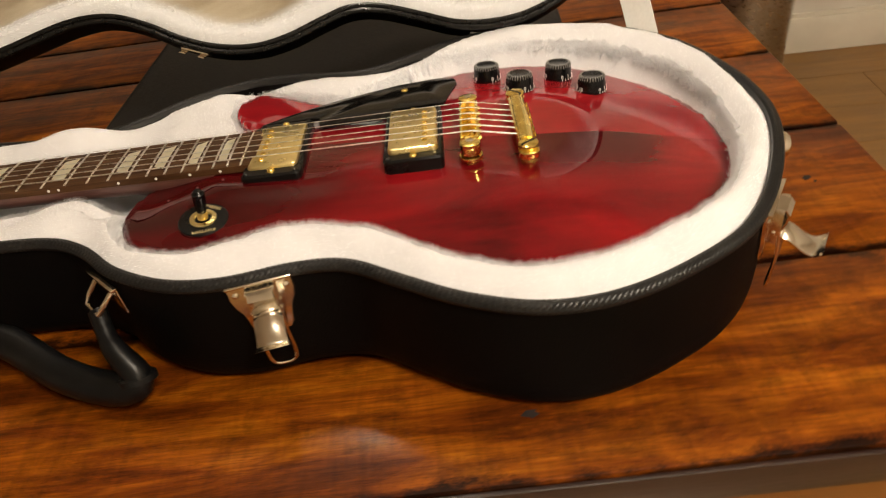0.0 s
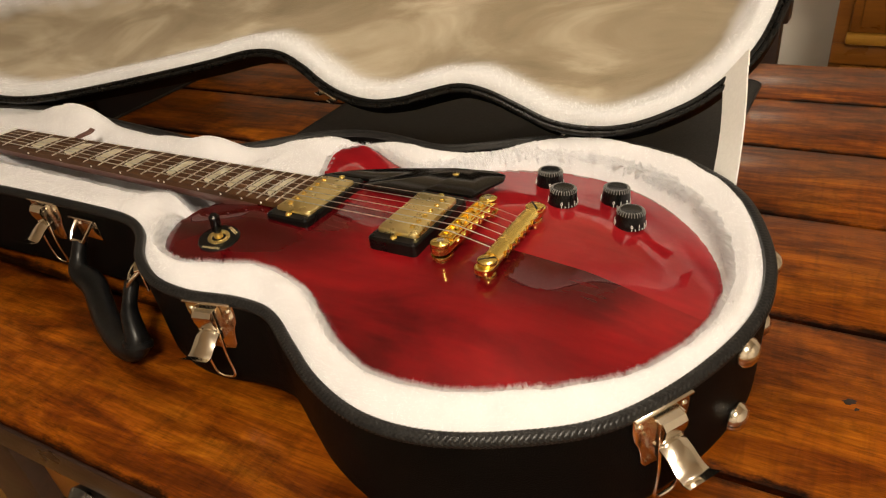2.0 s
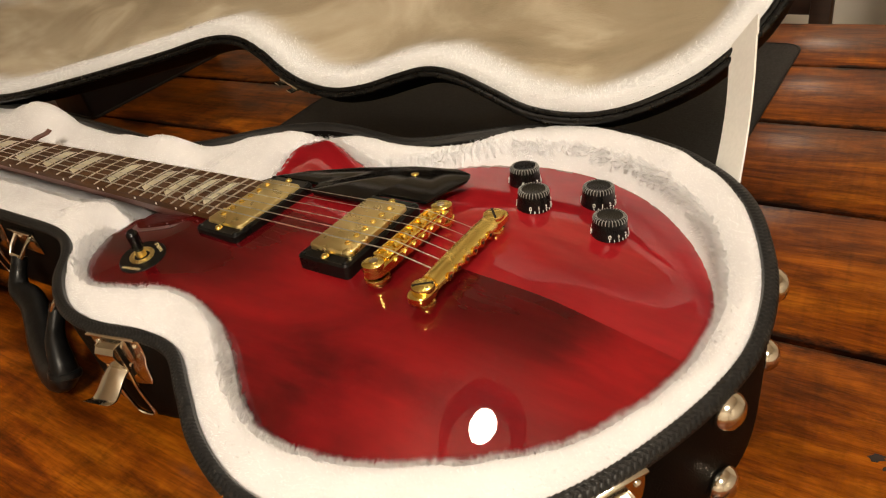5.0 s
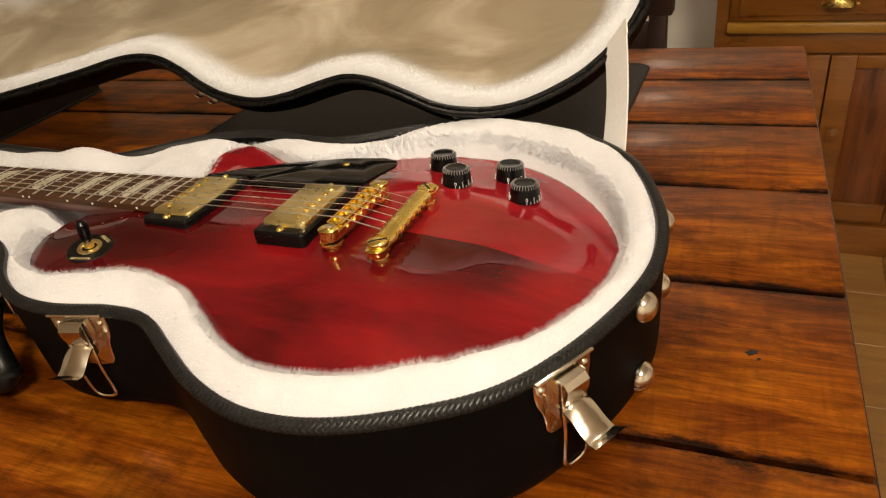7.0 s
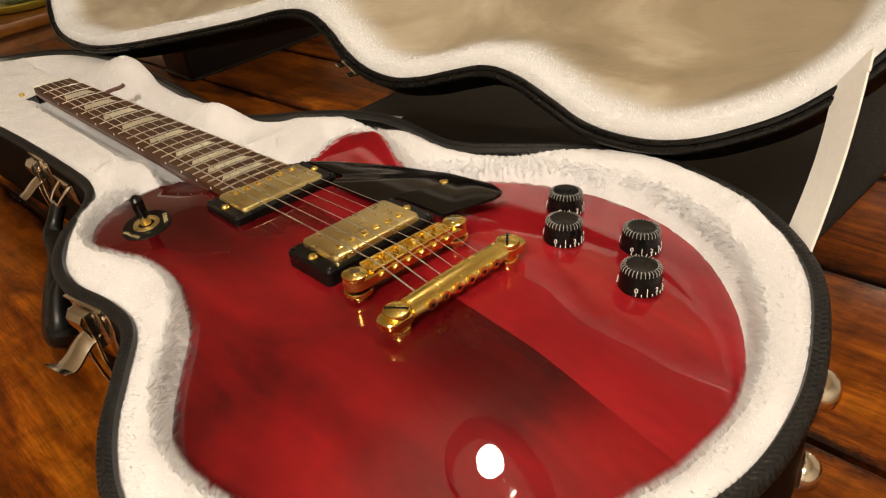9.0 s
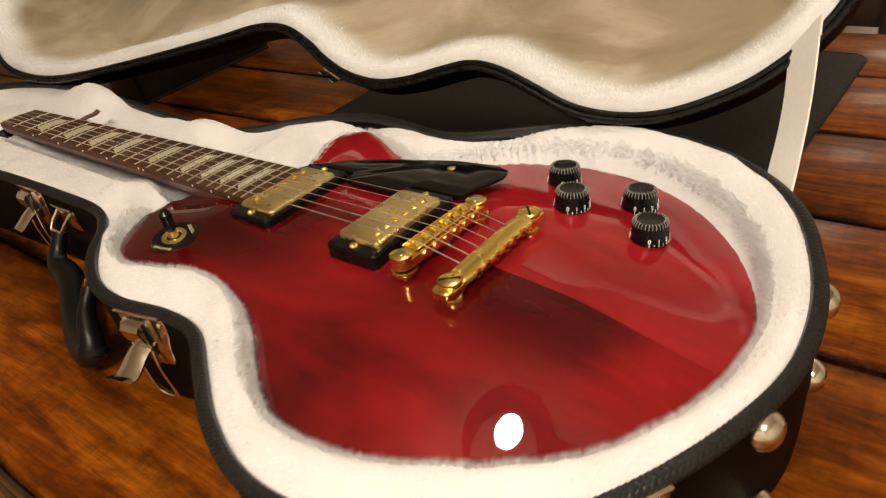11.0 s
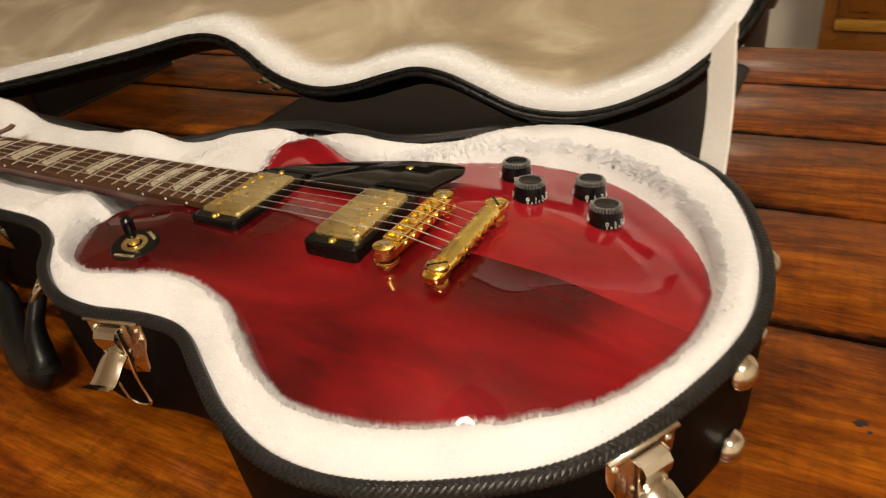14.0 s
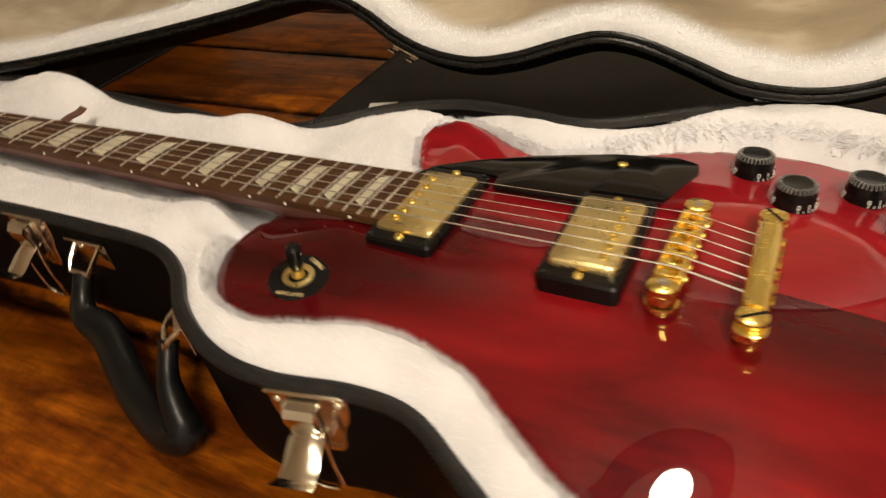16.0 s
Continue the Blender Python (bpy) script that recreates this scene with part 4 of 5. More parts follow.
def neck():
    xs = [NUT - 0.004] + [NUT + (END - NUT) * k / 24 for k in range(25)]
    prof = [(-1, -.004), (-1, -.0008), (-.6, -.0003), (0, 0.0), (.6, -.0003), (1, -.0008), (1, -.004), (1, -.0062)]
    rings = [[(x, half_width(x) * a, BOARD_Z + z) for a, z in prof] + [(x, -half_width(x), BOARD_Z - .0062)] for x in xs[1:]]
    part("fretboard", loft(rings, True, True), ROSEWOOD, guitar, "brown rosewood fretboard")
    shaft = []
    for k in range(26):
        x = NUT + (-0.20 - NUT) * k / 25
        w = half_width(x) * 0.995
        depth = 0.015 + 0.004 * (k / 25) + 0.022 * np.clip((k - 20) / 5, 0, 1) ** 2
        ring = [(x, w * math.cos(a), BOARD_Z - 0.0064 - depth * math.sin(a)) for a in np.linspace(0, math.pi, 15)]
        shaft.append(ring)
    part("neck_shaft", loft(shaft, True, True), NECKWOOD, guitar, "satin dark mahogany neck")
    for n in range(1, 23):
        x = fret_x(n)
        w = half_width(x) * 0.985
        part("fret", tube([(x, w * a, BOARD_Z + 0.0002 + board_arch(w * a, x)) for a in np.linspace(-1, 1, 7)], 0.00085, 6), STEEL, guitar)
    for n in (3, 5, 7, 9, 12, 15, 17, 19, 21):
        x0, x1 = fret_x(n - 1), fret_x(n)
        q = (x1 - x0) * 0.20
        w = half_width((x0 + x1) / 2)
        big, small = w * 0.70, w * 0.54
        ys = np.linspace(-1, 1, 9)
        bm = bmesh.new()
        left = [bm.verts.new((x0 + q, small * a, BOARD_Z + 0.00045 + board_arch(small * a, x0))) for a in ys]
        right = [bm.verts.new((x1 - q, big * a, BOARD_Z + 0.00045 + board_arch(big * a, x1))) for a in ys]
        for k in range(8):
            bm.faces.new((left[k], right[k], right[k + 1], left[k + 1]))
        bmesh.ops.solidify(bm, geom=bm.faces[:], thickness=0.001)
        bmesh.ops.recalc_face_normals(bm, faces=bm.faces[:])
        part("inlay", bm, PEARL, guitar, "pearl trapezoid inlay")
    for n in (3, 5, 7, 9, 12, 15, 17, 19, 21):
        x = (fret_x(n - 1) + fret_x(n)) / 2
        for dx in ((-.004, .004) if n == 12 else (0,)):
            dot = lathe([(0.0011, -0.0003), (0.0011, 0.0003)], 10)
            part("side_dot", moved(dot, pose(x + dx, -half_width(x) - 0.0001, BOARD_Z - 0.0035, 90)), WHITE_INK, guitar)
    part("nut", block(NUT - 0.005, NUT, -0.0212, 0.0212, BOARD_Z - 0.006, BOARD_Z + 0.0016, 0.0006), WHITE_INK, guitar, "cream nut")
    head = np.array([(0, -.021), (-.02, -.026), (-.05, -.036), (-.12, -.038), (-.185, -.046), (-.195, -.02), (-.188, 0), (-.195, .02), (-.185, .046), (-.12, .038), (-.05, .036), (-.02, .026), (0, .021)])
    hm = pose(NUT - 0.005, 0, BOARD_Z - 0.010, 0, -17, 0)
    hs = part("headstock", moved(prism(head, -0.014, 0, 0.001), hm), BLACK, guitar, "black faced headstock")
    for i in range(3):
        for s in (-1, 1):
            post = lathe([(0.0045, 0), (0.0045, 0.003), (0.003, 0.004), (0.003, 0.009), (0.0015, 0.0096)], 14)
            part("tuner_post", moved(moved(post, pose(-.045 - .045 * i, s * .026, 0)), hm), GOLD, hs)


neck()


def string_y(k, x):
    nut_y, br_y = (k - 2.5) * 0.0071, (k - 2.5) * 0.0103
    u = (x - NUT) / (0 - NUT)
    return nut_y + (br_y - nut_y) * u


TAIL_X = 0.041
for k in range(6):
    gauge = (0.00050, 0.00043, 0.00036, 0.00026, 0.00022, 0.00020)[k]
    path = [(NUT - 0.045, string_y(k, NUT) * 1.5, SZ - 0.022), (NUT - 0.001, string_y(k, NUT), SZ - 0.0012), (0.001, string_y(k, 0), SZ), (TAIL_X, string_y(k, 0) * 1.0, SZ - 0.0085)]
    part("string", tube(path, gauge, 6), STEEL, guitar)


def pickup(x, high, row, label):
    base = float(top_z(x, 0)[0])
    ring = rounded(0.0455, 0.089, 0.004, 4)
    rings = []
    for d, z in ((0, -0.006), (0.0, high - 0.0015), (-0.0015, high)):
        rings.append([(x + px, py, base + z) for px, py in grow(ring, d)])
    frame_ob = part("pickup_ring", loft(rings, True, True), MATT, guitar, "black plastic pickup ring")
    ctop = SZ - 0.0035
    cov = rounded(0.0385, 0.0700, 0.0045, 5)
    rings = []
    for d, z in ((0, base + high - 0.002), (0.0, ctop - 0.0022), (-0.0007, ctop - 0.0007), (-0.0022, ctop)):
        rings.append([(x + px, py, z) for px, py in grow(cov, d)])
    cover = part("pickup_cover", loft(rings, True, True), BRUSHED, guitar, label)
    for k in range(6):
        pole = lathe([(0.0024, 0), (0.0024, 0.0005), (0.0018, 0.0008), (0.0018, 0.0004), (0.0004, 0.0004)], 14)
        part("pole_screw", moved(pole, pose(x + row * 0.0095, (k - 2.5) * 0.0098, ctop - 0.0001)), GOLD, cover)
    for s in (-1, 1):
        sc = lathe([(0.0031, 0), (0.0031, 0.0006), (0.0022, 0.0018), (0.0006, 0.0021)], 16)
        part("height_screw", moved(sc, pose(x, s * 0.0392, base + high)), GOLD, frame_ob)
        for q in (-1, 1):
            sm = lathe([(0.0020, 0), (0.0019, 0.0005), (0.0010, 0.0011), (0.0003, 0.0011)], 12)
            part("mounting_screw", moved(sm, pose(x + q * 0.0190, s * 0.0410, base + high)), MATT, frame_ob)


pickup(-.1525, 0.0058, -1, "worn gold neck pickup cover")
pickup(-.0445, 0.0088, 1, "worn gold bridge pickup cover")


def bridge():
    out = []
    w, l = 0.0075, 0.0469
    for k in range(11):
        a = math.pi * k / 10
        out.append((w * math.cos(a), l - w + w * math.sin(a)))
    for k in range(11):
        a = math.pi + math.pi * k / 10
        out.append((w * math.cos(a), -l + w + w * math.sin(a)))
    out = np.array(out)
    zt = SZ - 0.0018
    m = pose(0.0, 0, 0, 0, 0, -2.0)
    deck = [[(x, y, z) for x, y in grow(out, d)] for d, z in ((-0.0006, zt - 0.0095), (0, zt - 0.009), (0, zt - 0.0035), (-0.0008, zt - 0.0025), (-0.0030, zt - 0.0025))]
    br = part("bridge", moved(loft(deck, True, True), m), GOLD, guitar, "gold tune-o-matic bridge")
    for s in (-1, 1):
        cap = [[(x, y, z) for x, y in grow(rounded(0.0150, 0.0140, 0.0065, 6) + (0, s * 0.0396), d)] for d, z in ((0, zt - 0.004), (0, zt - 0.0006), (-0.001, zt))]
        part("bridge_end", moved(loft(cap, True, True), m), GOLD, br)
        stud = lathe([(0.0030, 0), (0.0030, 0.0008), (0.0012, 0.0009)], 14)
        part("post_top", moved(moved(stud, pose(0, s * 0.0386, zt)), m), NICKEL, br)
        wheel = lathe([(0.0052, 0.0), (0.0085, 0.0006), (0.0088, 0.0022), (0.0085, 0.0036), (0.0052, 0.0042)], 28)
        part("thumb_wheel", moved(moved(wheel, pose(0, s * 0.0386, zt - 0.0145)), m), GOLD, br)
        post = lathe([(0.0058, 0.0), (0.0058, 0.0045), (0.0030, 0.005), (0.0030, 0.010)], 18)
        part("bridge_post", moved(moved(post, pose(0, s * 0.0386, zt - 0.0205)), m), GOLD, br)
    for y in (-0.0060, 0.0060):
        part("saddle_rail", moved(block(y - 0.0008, y + 0.0008, -0.031, 0.031, zt - 0.003, zt, 0.0004), m), GOLD, br)
    for k in range(7):
        yy = (k - 3) * 0.0103
        part("saddle_wall", moved(block(-0.006, 0.006, yy - 0.0009, yy + 0.0009, zt - 0.003, zt - 0.0003, 0.0003), m), GOLD, br)
    for k in range(6):
        yy = (k - 2.5) * 0.0103
        sx = 0.0022 - 0.0009 * (k % 3) - (0.001 if k > 2 else 0)
        sad = [[(sx + 0.0028, yy - 0.003, zt - 0.003), (sx + 0.0028, yy + 0.003, zt - 0.003), (sx - 0.0028, yy + 0.003, zt - 0.003), (sx - 0.0028, yy - 0.003, zt - 0.003)],
               [(sx + 0.0005, yy - 0.0028, zt + 0.0016), (sx + 0.0005, yy + 0.0028, zt + 0.0016), (sx - 0.0005, yy + 0.0028, zt + 0.0016), (sx - 0.0005, yy - 0.0028, zt + 0.0016)]]
        part("saddle", moved(loft(sad, True, True), m), GOLD, br)
        scr = lathe([(0.0021, 0), (0.0021, 0.0012), (0.0015, 0.0020), (0.0003, 0.0020)], 12)
        part("intonation_screw", moved(moved(scr, pose(0.0072, yy, zt - 0.0052, 0, 90, 0)), m), GOLD, br)


bridge()


def tailpiece():
    z0 = SZ - 0.0130
    prof = [(-.0072, 0.0), (-.0074, .0035), (-.0062, .0072), (-.0032, .0095), (.0005, .0100), (.0042, .0085), (.0066, .0050), (.0070, .0015), (.0055, -.0008), (-.0050, -.0008)]
    rings = []
    for y in np.linspace(-.0380, .0380, 15):
        swell = 1.0 - 0.06 * (y / .0380) ** 2
        rings.append([(TAIL_X + x * swell, y, z0 + z * swell) for x, z in prof])
    tp = part("tailpiece", loft(rings, True, True), GOLD, guitar, "gold stop bar tailpiece")
    for s in (-1, 1):
        lug = rounded(0.0150, 0.0200, 0.0060, 6) + (TAIL_X, s * 0.0465)
        r = [[(x, y, z0 + z) for x, y in grow(lug, d)] for d, z in ((-.0005, -.0008), (0, 0), (0, .0040), (-.0008, .0048))]
        lg = part("tail_lug", loft(r, True, True), GOLD, tp)
        head = joined(lathe([(0.0075, 0), (0.0078, 0.0012), (0.0074, 0.0030), (0.0055, 0.0038)], 28))
        hd = part("stud_head", moved(head, pose(TAIL_X, s * 0.0448, z0 + 0.0046)), GOLD, tp)
        part("screw_slot", moved(block(-.0068, .0068, -.0008, .0008, 0, .0006), pose(TAIL_X, s * 0.0448, z0 + 0.0046 + 0.0034, 0, 0, 35 if s < 0 else -50)), MATT, hd)
        zb = float(top_z(TAIL_X, s * 0.0448)[0])
        col = lathe([(0.0062, zb - 0.002), (0.0066, zb + 0.0008), (0.0062, zb + 0.0030), (0.0048, zb + 0.0040), (0.0048, z0 + 0.001)], 22)
        part("stud_collar", moved(col, pose(TAIL_X, s * 0.0448, 0)), GOLD, tp)
    for k in range(6):
        yy = (k - 2.5) * 0.0103
        ball = lathe([(0.0008, 0), (0.0030, 0.0002), (0.0032, 0.0008), (0.0012, 0.0012)], 14)
        part("string_hole", moved(ball, pose(TAIL_X + 0.0068, yy, z0 + 0.0030, 0, 90, 0)), GOLD, tp)
        hole = lathe([(0.0013, 0), (0.0013, 0.0004)], 10)
        part("string_end", moved(hole, pose(TAIL_X + 0.0079, yy, z0 + 0.0030, 0, 90, 0)), MATT, tp)


tailpiece()


def pickguard():
    shape = np.array([(-.1815, .0335), (-.1725, .0480), (-.150, .0620), (-.110, .0800), (-.060, .0960), (-.022, .1010), (-.008, .0960), (-.006, .0860), (-.014, .0640),
                      (-.0185, .0480), (-.0630, .0475), (-.0645, .0335), (-.1245, .0335), (-.1250, .0470), (-.1710, .0470), (-.1716, .0335)])
    z = SZ - 0.0075
    pg = part("pickguard", prism(even(shape, 0.004), z - 0.0028, z, 0.0005), GUARD, guitar, "glossy black pickguard")
    for x, y in ((-.053, .083), (-.171, .0345)):
        sc = joined(lathe([(0.0034, 0), (0.0033, 0.0005), (0.0018, 0.0012), (0.0005, 0.0012)], 16))
        part("guard_screw", moved(sc, pose(x, y, z)), GOLD, pg)
    part("guard_bracket", block(-.062, -.050, .092, .1010, z - .006, z - .0030, .0004), GOLD, pg, "gold pickguard bracket")


pickguard()


def toggle_switch():
    x, y = -.1965, -.0815
    z = float(top_z(x, y)[0])
    tilt = pose(x, y, z, 7, 5.5, 0)
    chip = part("switch_washer", moved(lathe([(0.0115, -.001), (0.0175, -.0005), (0.0180, .0006), (0.0173, .0016), (0.0066, .0018)], 40), tilt), MATT, guitar, "round black switch washer")
    for text, turn in (("RHYTHM", 180), ("TREBLE", 0)):
        letters = moved(lettering(text, 0.0040, 0.00005), pose(0, 0.0137 * (-1 if turn else 1), 0.0019, 0, 0, 180))
        letters = moved(letters, pose(0, 0, 0, 0, 0, 14 if turn else -20))
        part("washer_lettering", moved(letters, tilt), GOLD_INK, chip, smooth=False)
    nutp = [(0.0092, .0015), (0.0096, .0021), (0.0093, .0030), (0.0066, .0034), (0.0060, .0026), (0.0058, .0016)]
    part("switch_nut", moved(lathe(nutp, 30), tilt), BRUSHED, chip, "knurled gold switch nut")
    part("lever_stem", moved(tube([(0, 0, .003), (.0006, 0, .010), (.0012, 0, .016)], [.0040, .0030, .0026], 12), tilt), BRUSHED, chip)
    part("lever_tip", moved(tube([(.0006, 0, .009), (.0010, 0, .012), (.0022, 0, .025), (.0024, 0, .027)], [.0034, .0042, .0045, .0026], 16), tilt), BLACK, chip, "black lever tip")


toggle_switch()


KNOB_ZERO = -92


def knob_meshes():
    n = 40
    prof = [(0.0128, 0.0), (0.0130, 0.0008), (0.0127, 0.0030), (0.0116, 0.0120), (0.0112, 0.0138), (0.0100, 0.0146), (0.0090, 0.0143)]
    cap = lathe(prof, n)
    flutes = []
    for k in range(30):
        rib = tube([(0.01165, 0, 0.0118), (0.0113, 0, 0.0138), (0.0100, 0, 0.0149), (0.0088, 0, 0.0146)], 0.00030, 5)
        flutes.append(moved(rib, pose(0, 0, 0, 0, 0, 12 * k)))
    digits, ticks = [], []
    for k in range(11):
        a = KNOB_ZERO + k * 28
        m = pose(0, 0, 0, 0, 0, a) @ pose(0.01278, 0, 0.0040, 0, -6, 0) @ pose(0, 0, 0, 90, 0, 90)
        digits.append(moved(lettering(str(k), 0.0043, 0.00012), m))
        for q in (0, 14):
            tm = pose(0, 0, 0, 0, 0, a + q) @ pose(0.01302, 0, 0.0014, 0, -4, 0)
            if k < 10 or q == 0:
                ticks.append(moved(block(-.0002, .0002, -.00022, .00022, -.0008, .0008), tm))
    return cap, joined(*flutes), joined(*digits), joined(*ticks)


cap_bm, flute_bm, digit_bm, tick_bm = knob_meshes()
knob_parts = []
for nm, bm, mt in (("knob_cap", cap_bm, BLACK), ("knob_ribs", flute_bm, RIBS), ("knob_digits", digit_bm, WHITE_INK), ("knob_ticks", tick_bm, WHITE_INK)):
    me = bpy.data.meshes.new(nm)
    bm.to_mesh(me)
    bm.free()
    me.materials.append(mt)
    if nm == "knob_cap":
        me.polygons.foreach_set("use_smooth", [True] * len(me.polygons))
        me.set_sharp_from_angle(angle=radians(30))
    knob_parts.append(me)
GI = G.inverted()
for wx, wy, turn in ((.1222, .0880, 24), (.0595, .0950, 17), (.0970, .1250, 10), (.0310, .1315, 23)):
    p = GI @ Vector((wx, wy, 0.84))
    z = float(top_z(p.x, p.y)[0])
    kn = new("control_knob", knob_parts[0])
    kn.parent = guitar
    kn.matrix_basis = pose(p.x, p.y, z + 0.0004, -2, 2.4, turn)
    tagged(kn, "black control knob with white numbers")
    for me in knob_parts[1:]:
        c = new(me.name, me)
        c.parent = kn


# ---- things on the table ----
def placemat():
    t = thing("placemat", "black rectangular placemat lying flat on the table", "placemat", pose(-.15, .385, TZ, 0, 0, 0.5))
    part("sheet", prism(rounded(.574, .48, .018, 5), 0.0004, 0.0034, 0.0008), MATBLACK, t)
    part("hem", tube([(x, y, 0.0026) for x, y in rounded(.570, .476, .018, 5)], 0.0014, 6, True), MATBLACK, t, "narrow rolled black hem")


placemat()


def black_box():
    t = thing("black_box", "low black box standing on the table", "box", pose(-.855, .335, TZ, 0, 0, 0))
    part("box_body", joined(prism(rounded(.11, .26, .008, 4), 0.001, 0.12, 0.003)), BOXBLACK, t)
    part("box_base", prism(rounded(.114, .264, .009, 4), 0.0, 0.004, 0.001), BOXBLACK, t)


black_box()


def small_bits():
    t = thing("paper_label", "small white paper label on the black placemat", "label", pose(-.372, .272, TZ + 0.0036, 0, 0, 20))
    part("slip", block(-.016, .016, -.010, .010, 0, .0006), WHITE_INK, t)
    q = thing("leather_tag", "small curled brown leather tag beside the fretboard", "tag", pose(-.504, .012, .8625, 0, 0, -10))
    part("tongue", strip(spline([(-.010, .0), (-.003, .001), (.004, .0012), (.008, .002), (.011, .0036)], 4, False), .010, .0016), NECKWOOD, q)


small_bits()


# ---- dresser ----
def dresser():
    x0, x1, y0, y1, h = .162, .660, 1.36, 1.742, 0.80
    t = thing("pine_dresser", "varnished pine dresser with a wide drawer over panelled doors", "dresser", pose(x0, y0, 0))
    w, d = x1 - x0, y1 - y0
    part("carcass", block(0, w, 0.004, d, 0.06, h - 0.03, 0.003), PINE, t)
    part("plinth", block(-0.008, w + 0.008, -0.008, d, 0, 0.085, 0.004), PINE, t)
    part("top", block(-0.02, w + 0.02, -0.022, d, h - 0.03, h, 0.008), PINE, t)
    part("rail", block(0.002, w - 0.002, -0.006, 0.002, 0.524, 0.570, 0.002), PINE, t)
    dr = part("drawer", block(0.030, w - 0.030, -0.016, 0.002, 0.598, 0.752, 0.005), PINE, t)
    part("drawer_panel", block(0.050, w - 0.050, -0.020, -0.014, 0.612, 0.738, 0.003), PINE, dr)
    part("drawer_lip", block(0.026, w - 0.026, -0.024, 0.002, 0.573, 0.597, 0.006), PALEPINE, dr, "yellow pine drawer lip")
    q = w / 2
    cup = []
    for u in np.linspace(0, math.pi / 2, 7):
        r, out_by = 0.030 * math.cos(u) ** 0.6 + 0.001, 0.024 * math.sin(u)
        cup.append([(q + r * math.cos(v), -0.020 - out_by, 0.634 + 0.75 * r * math.sin(v)) for v in np.linspace(0, math.pi, 13)])
    pull = loft(cup, False, False, closed=False)
    bmesh.ops.solidify(pull, geom=pull.faces[:], thickness=0.0016)
    cp = part("cup_pull", pull, OLDBRASS, dr, "half-round brass cup pull")
    part("pull_flange", block(q - 0.037, q + 0.037, -0.0225, -0.0195, 0.633, 0.639, 0.001), OLDBRASS, cp)
    for a, b in ((0.026, 0.2475), (0.2505, w - 0.026)):
        dd = part("door", joined(block(a, a + 0.052, -0.014, 0.002, 0.10, 0.521, 0.003), block(b - 0.052, b, -0.014, 0.002, 0.10, 0.521, 0.003),
                                 block(a + 0.052, b - 0.052, -0.0135, 0.002, 0.492, 0.521, 0.003), block(a + 0.052, b - 0.052, -0.0135, 0.002, 0.10, 0.15, 0.003)), PINE, t)
        part("door_panel", block(a + 0.045, b - 0.045, -0.005, 0.003, 0.14, 0.50, 0.004), REDPINE, dd, "red-brown pine door panel with upright grain")
        part("door_knob", moved(lathe([(.008, 0), (.007, .010), (.014, .016), (.015, .022), (.001, .027)], 18), pose(b - .026 if a < .1 else a + .026, -.014, .34, 90)), PINE, dd)


dresser()


def pedal_bin():
    t = thing("pedal_bin", "tall brushed steel pedal bin on a black base ring", "bin", pose(.797, 1.535, 0))
    part("bin_body", lathe([(.122, .035), (.124, .04), (.124, .56), (.122, .565)], 40), BRUSHED_STEEL, t)
    part("base_ring", lathe([(.126, 0), (.132, .004), (.132, .030), (.124, .036)], 40), BLACK, t, "black plastic base ring")
    lid_ob = part("bin_lid", lathe([(.127, .565), (.128, .585), (.118, .606), (.08, .622), (.002, .628)], 40), BRUSHED_STEEL, t, "domed steel lid")
    part("lid_rim", lathe([(.1285, .562), (.130, .566), (.130, .574), (.1285, .578)], 40, False), BLACK, lid_ob)
    part("foot_pedal", block(-.03, .03, -.165, -.128, .008, .020, .004), BLACK, t)


pedal_bin()


def wall_lamp():
    t = thing("wall_lamp", "small lit frosted wall lamp on a brass back plate", "wall lamp", pose(.112, WY1 - .001, 1.15))
    part("back_plate", moved(lathe([(.045, 0), (.045, .006), (.036, .012)], 28), pose(0, 0, 0, 90)), OLDBRASS, t)
    part("arm", tube([(0, -.010, 0), (0, -.045, -.004), (0, -.060, .006)], .006, 10), OLDBRASS, t)
    part("glass_globe", moved(lathe([(.010, -.002), (.026, .008), (.036, .030), (.034, .052), (.020, .068), (.002, .073)], 24), pose(0, -.060, .006)), GLOBE, t, "lit frosted glass globe")


wall_lamp()


def chair(m, label, group):
    t = thing("dining_chair", label, "chair", m, group)
    for sx in (-1, 1):
        part("front_leg", block(sx * .20 - .018, sx * .20 + .018, -.20, -.164, 0, .44, .004), DARKWOOD, t)
        part("back_post", joined(block(sx * .20 - .018, sx * .20 + .018, .18, .216, 0, .68, .004), block(sx * .20 - .030, sx * .20 + .030, .178, .220, .675, 1.02, .005)), DARKWOOD, t)
    part("seat", block(-.225, .225, -.215, .215, .44, .47, .008), DARKWOOD, t)
    part("top_rail", block(-.232, .232, .184, .216, .93, 1.03, .008), DARKWOOD, t)
    for z in (.60, .76):
        part("back_slat", block(-.19, .19, .19, .206, z, z + .06, .004), DARKWOOD, t)
    for sx in (-1, 1):
        part("side_stretcher", block(sx * .20 - .01, sx * .20 + .01, -.17, .19, .2, .23, .003), DARKWOOD, t)


chair(pose(-.136, 0.955, 0, 0, 0, 0), "dark stained wooden dining chair behind the table", "dining chairs")


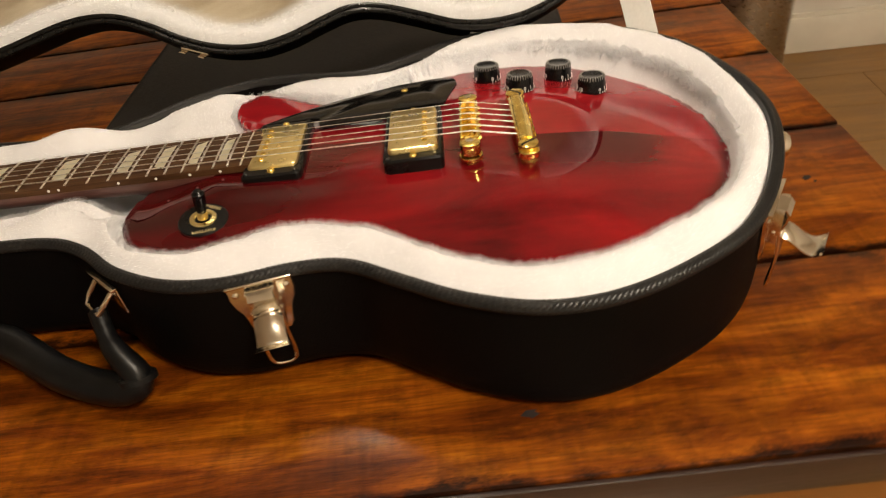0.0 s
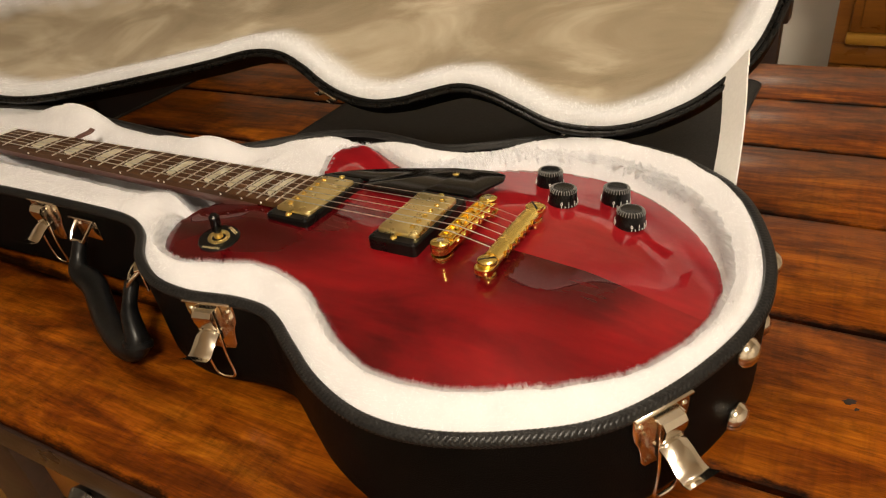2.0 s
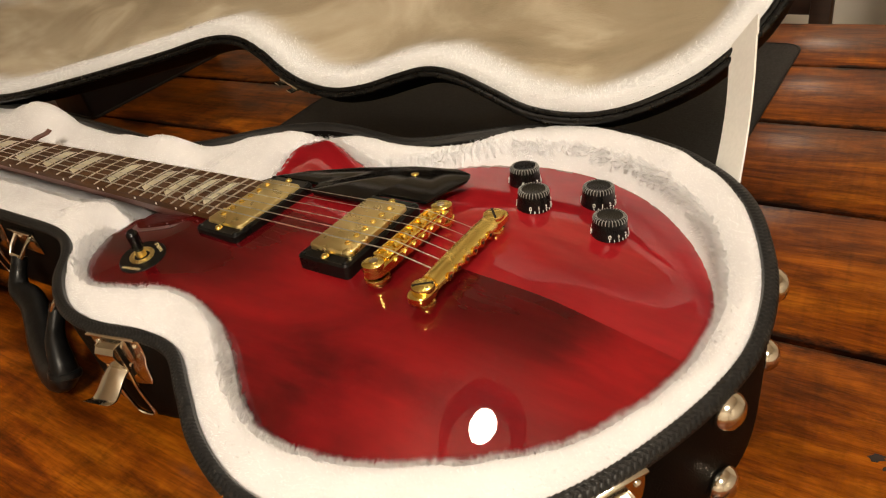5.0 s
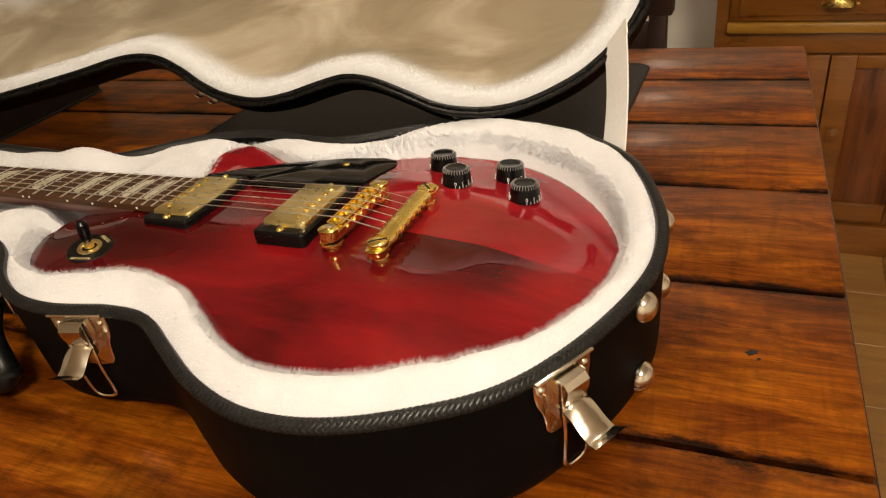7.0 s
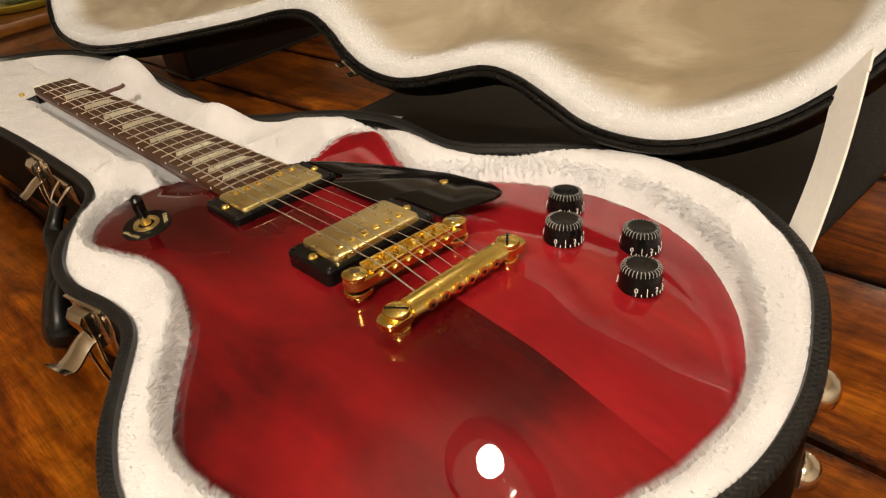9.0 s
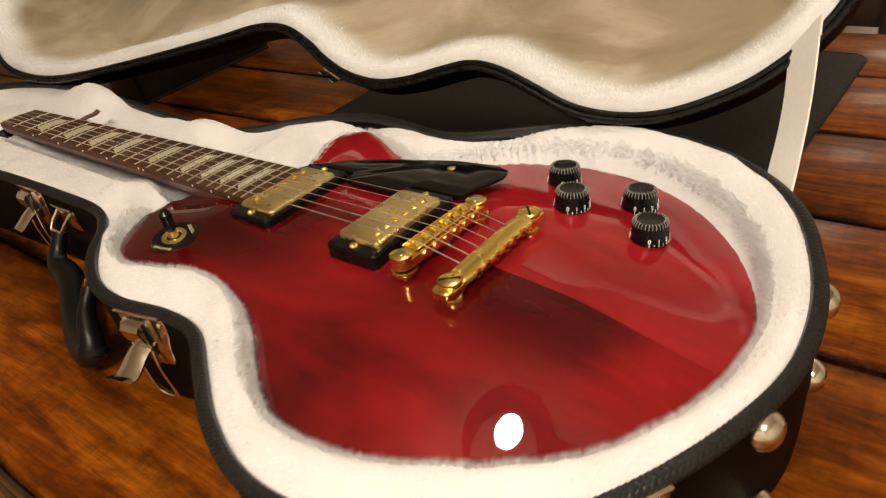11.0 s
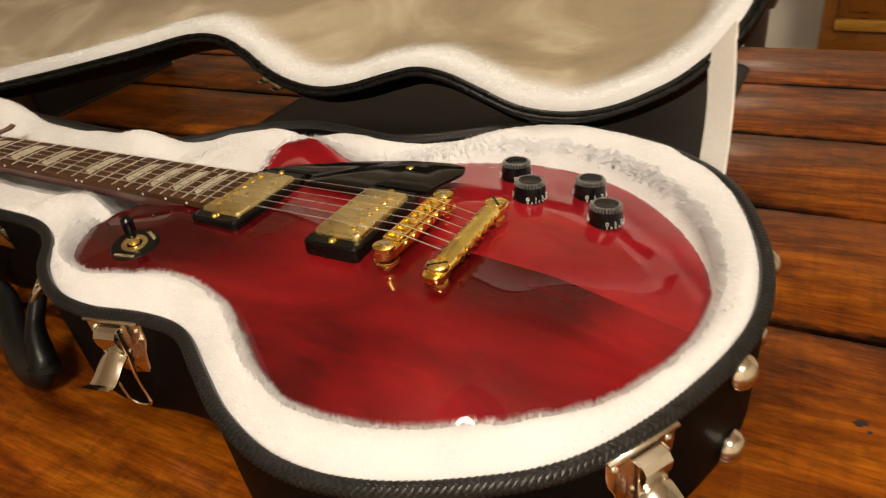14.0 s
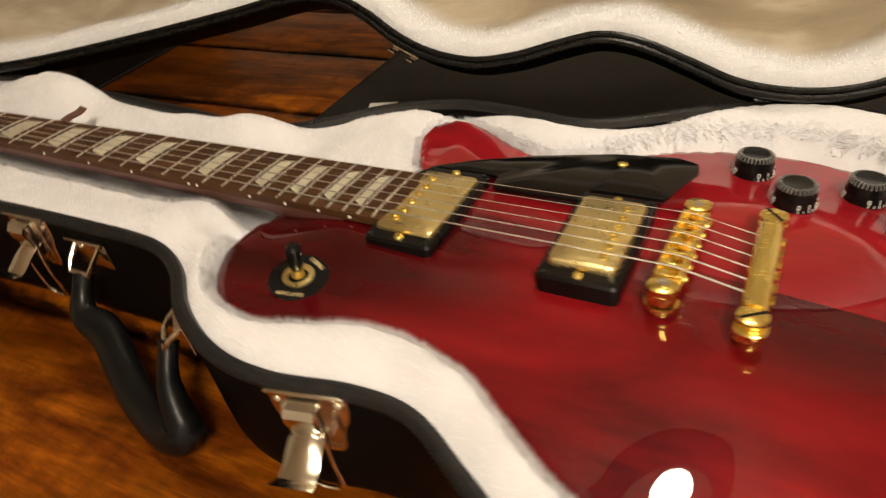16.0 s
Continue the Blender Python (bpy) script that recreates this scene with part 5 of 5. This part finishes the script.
# ---- sideboard and pot ----
def sideboard():
    t = thing("sideboard", "low varnished pine sideboard beside the table", "sideboard", pose(-1.95, .35, 0))
    part("carcass", block(-.22, .22, -.6, .6, .06, .735, .004), PINE, t)
    part("top", block(-.24, .25, -.62, .62, .735, .765, .008), PINE, t)
    part("plinth", block(-.2, .2, -.58, .58, 0, .06, .003), PINE, t)
    for k in range(2):
        part("door", block(.22, .236, -.58 + k * .585, -.005 + k * .585, .1, .70, .004), PINE, t)


sideboard()


def pot():
    t = thing("flower_pot", "speckled grey-blue glazed pot on a yellow saucer", "pot", pose(-1.865, .235, .765))
    part("pot_body", lathe([(.055, .018), (.075, .03), (.098, .10), (.10, .16), (.094, .165), (.088, .16), (.082, .05), (.01, .04)], 40), GLAZE, t)
    part("saucer", lathe([(.07, .0), (.10, .004), (.118, .022), (.114, .024), (.09, .012), (.005, .010)], 40), YELLOW, t, "yellow glazed saucer")


pot()


# ---- cloth on the floor ----
def floor_cloth():
    t = thing("floor_cloth", "crumpled pale cloth lying on the floor", "cloth", pose(.64, .77, 0))
    bm = sheet(np.array([(-.055, -.03), (.0, -.045), (.07, -.04), (.08, .03), (.03, .05), (-.04, .04)]), 0.008)
    pts = np.array([v.co[:2] for v in bm.verts])
    h = 0.018 + 0.022 * wobble(pts[:, 0], pts[:, 1], 24.0, 3.0) + 0.008 * wobble(pts[:, 0], pts[:, 1], 70.0, 9.0)
    for v, z in zip(bm.verts, np.clip(h, 0.002, 0.06)):
        v.co.z = z
    bmesh.ops.solidify(bm, geom=bm.faces[:], thickness=0.0015)
    part("cloth", bm, CLOTH, t)


floor_cloth()


# ---- lamps ----
def pendant():
    t = thing("pendant_lamp", "dark domed pendant lamp with a warm bulb over the table", "pendant lamp", pose(LAMP[0], LAMP[1], LAMP[2]))
    part("shade", lathe([(.147, .004), (.15, .0), (.155, .004), (.146, .05), (.132, .085), (.118, .105), (.115, .102), (.128, .082), (.142, .048), (.147, .004)], 40, False), SHADE, t)
    part("bulb", lathe([(.002, -.036), (.024, -.031), (.042, -.010), (.049, .018), (.042, .052), (.022, .090), (.012, .114)], 24), BULB, t, "warm lit bulb")
    part("cord", tube([(0, 0, .135), (0, 0, TOP - LAMP[2])], .003, 8), BLACK, t)


pendant()


def ceiling_light(x, y):
    t = thing("ceiling_light", "round warm ceiling light with a white diffuser", "ceiling light", pose(x, y, TOP))
    part("base", lathe([(.27, 0), (.27, -.02), (.26, -.022)], 40), TRIM, t)
    part("diffuser", lathe([(.25, -.020), (.245, -.05), (.19, -.08), (.09, -.098), (.002, -.10)], 40), DIFFUSER, t)


ceiling_light(*CEIL)


# ---- floor boards ----
floor_ob = bpy.data.objects["floor"]
boards = {}
for size in (1.2, 0.599):
    bmf = block(0, size, 0, 0.1905, -0.004, 0.0, 0.0005, 1)
    boards[size] = bpy.data.meshes.new("floor_board")
    bmf.to_mesh(boards[size])
    bmf.free()
    boards[size].materials.append(FLOOR)
for row in range(22):
    x = WX0
    for size in ((1.2, 1.2, 1.2, 1.2, 0.599) if row % 2 else (0.599, 1.2, 1.2, 1.2, 1.2)):
        b = new("floor_board", boards[size])
        b.location = (x, WY0 + 0.192 * row, 0)
        b.parent = floor_ob
        x += size + 0.002
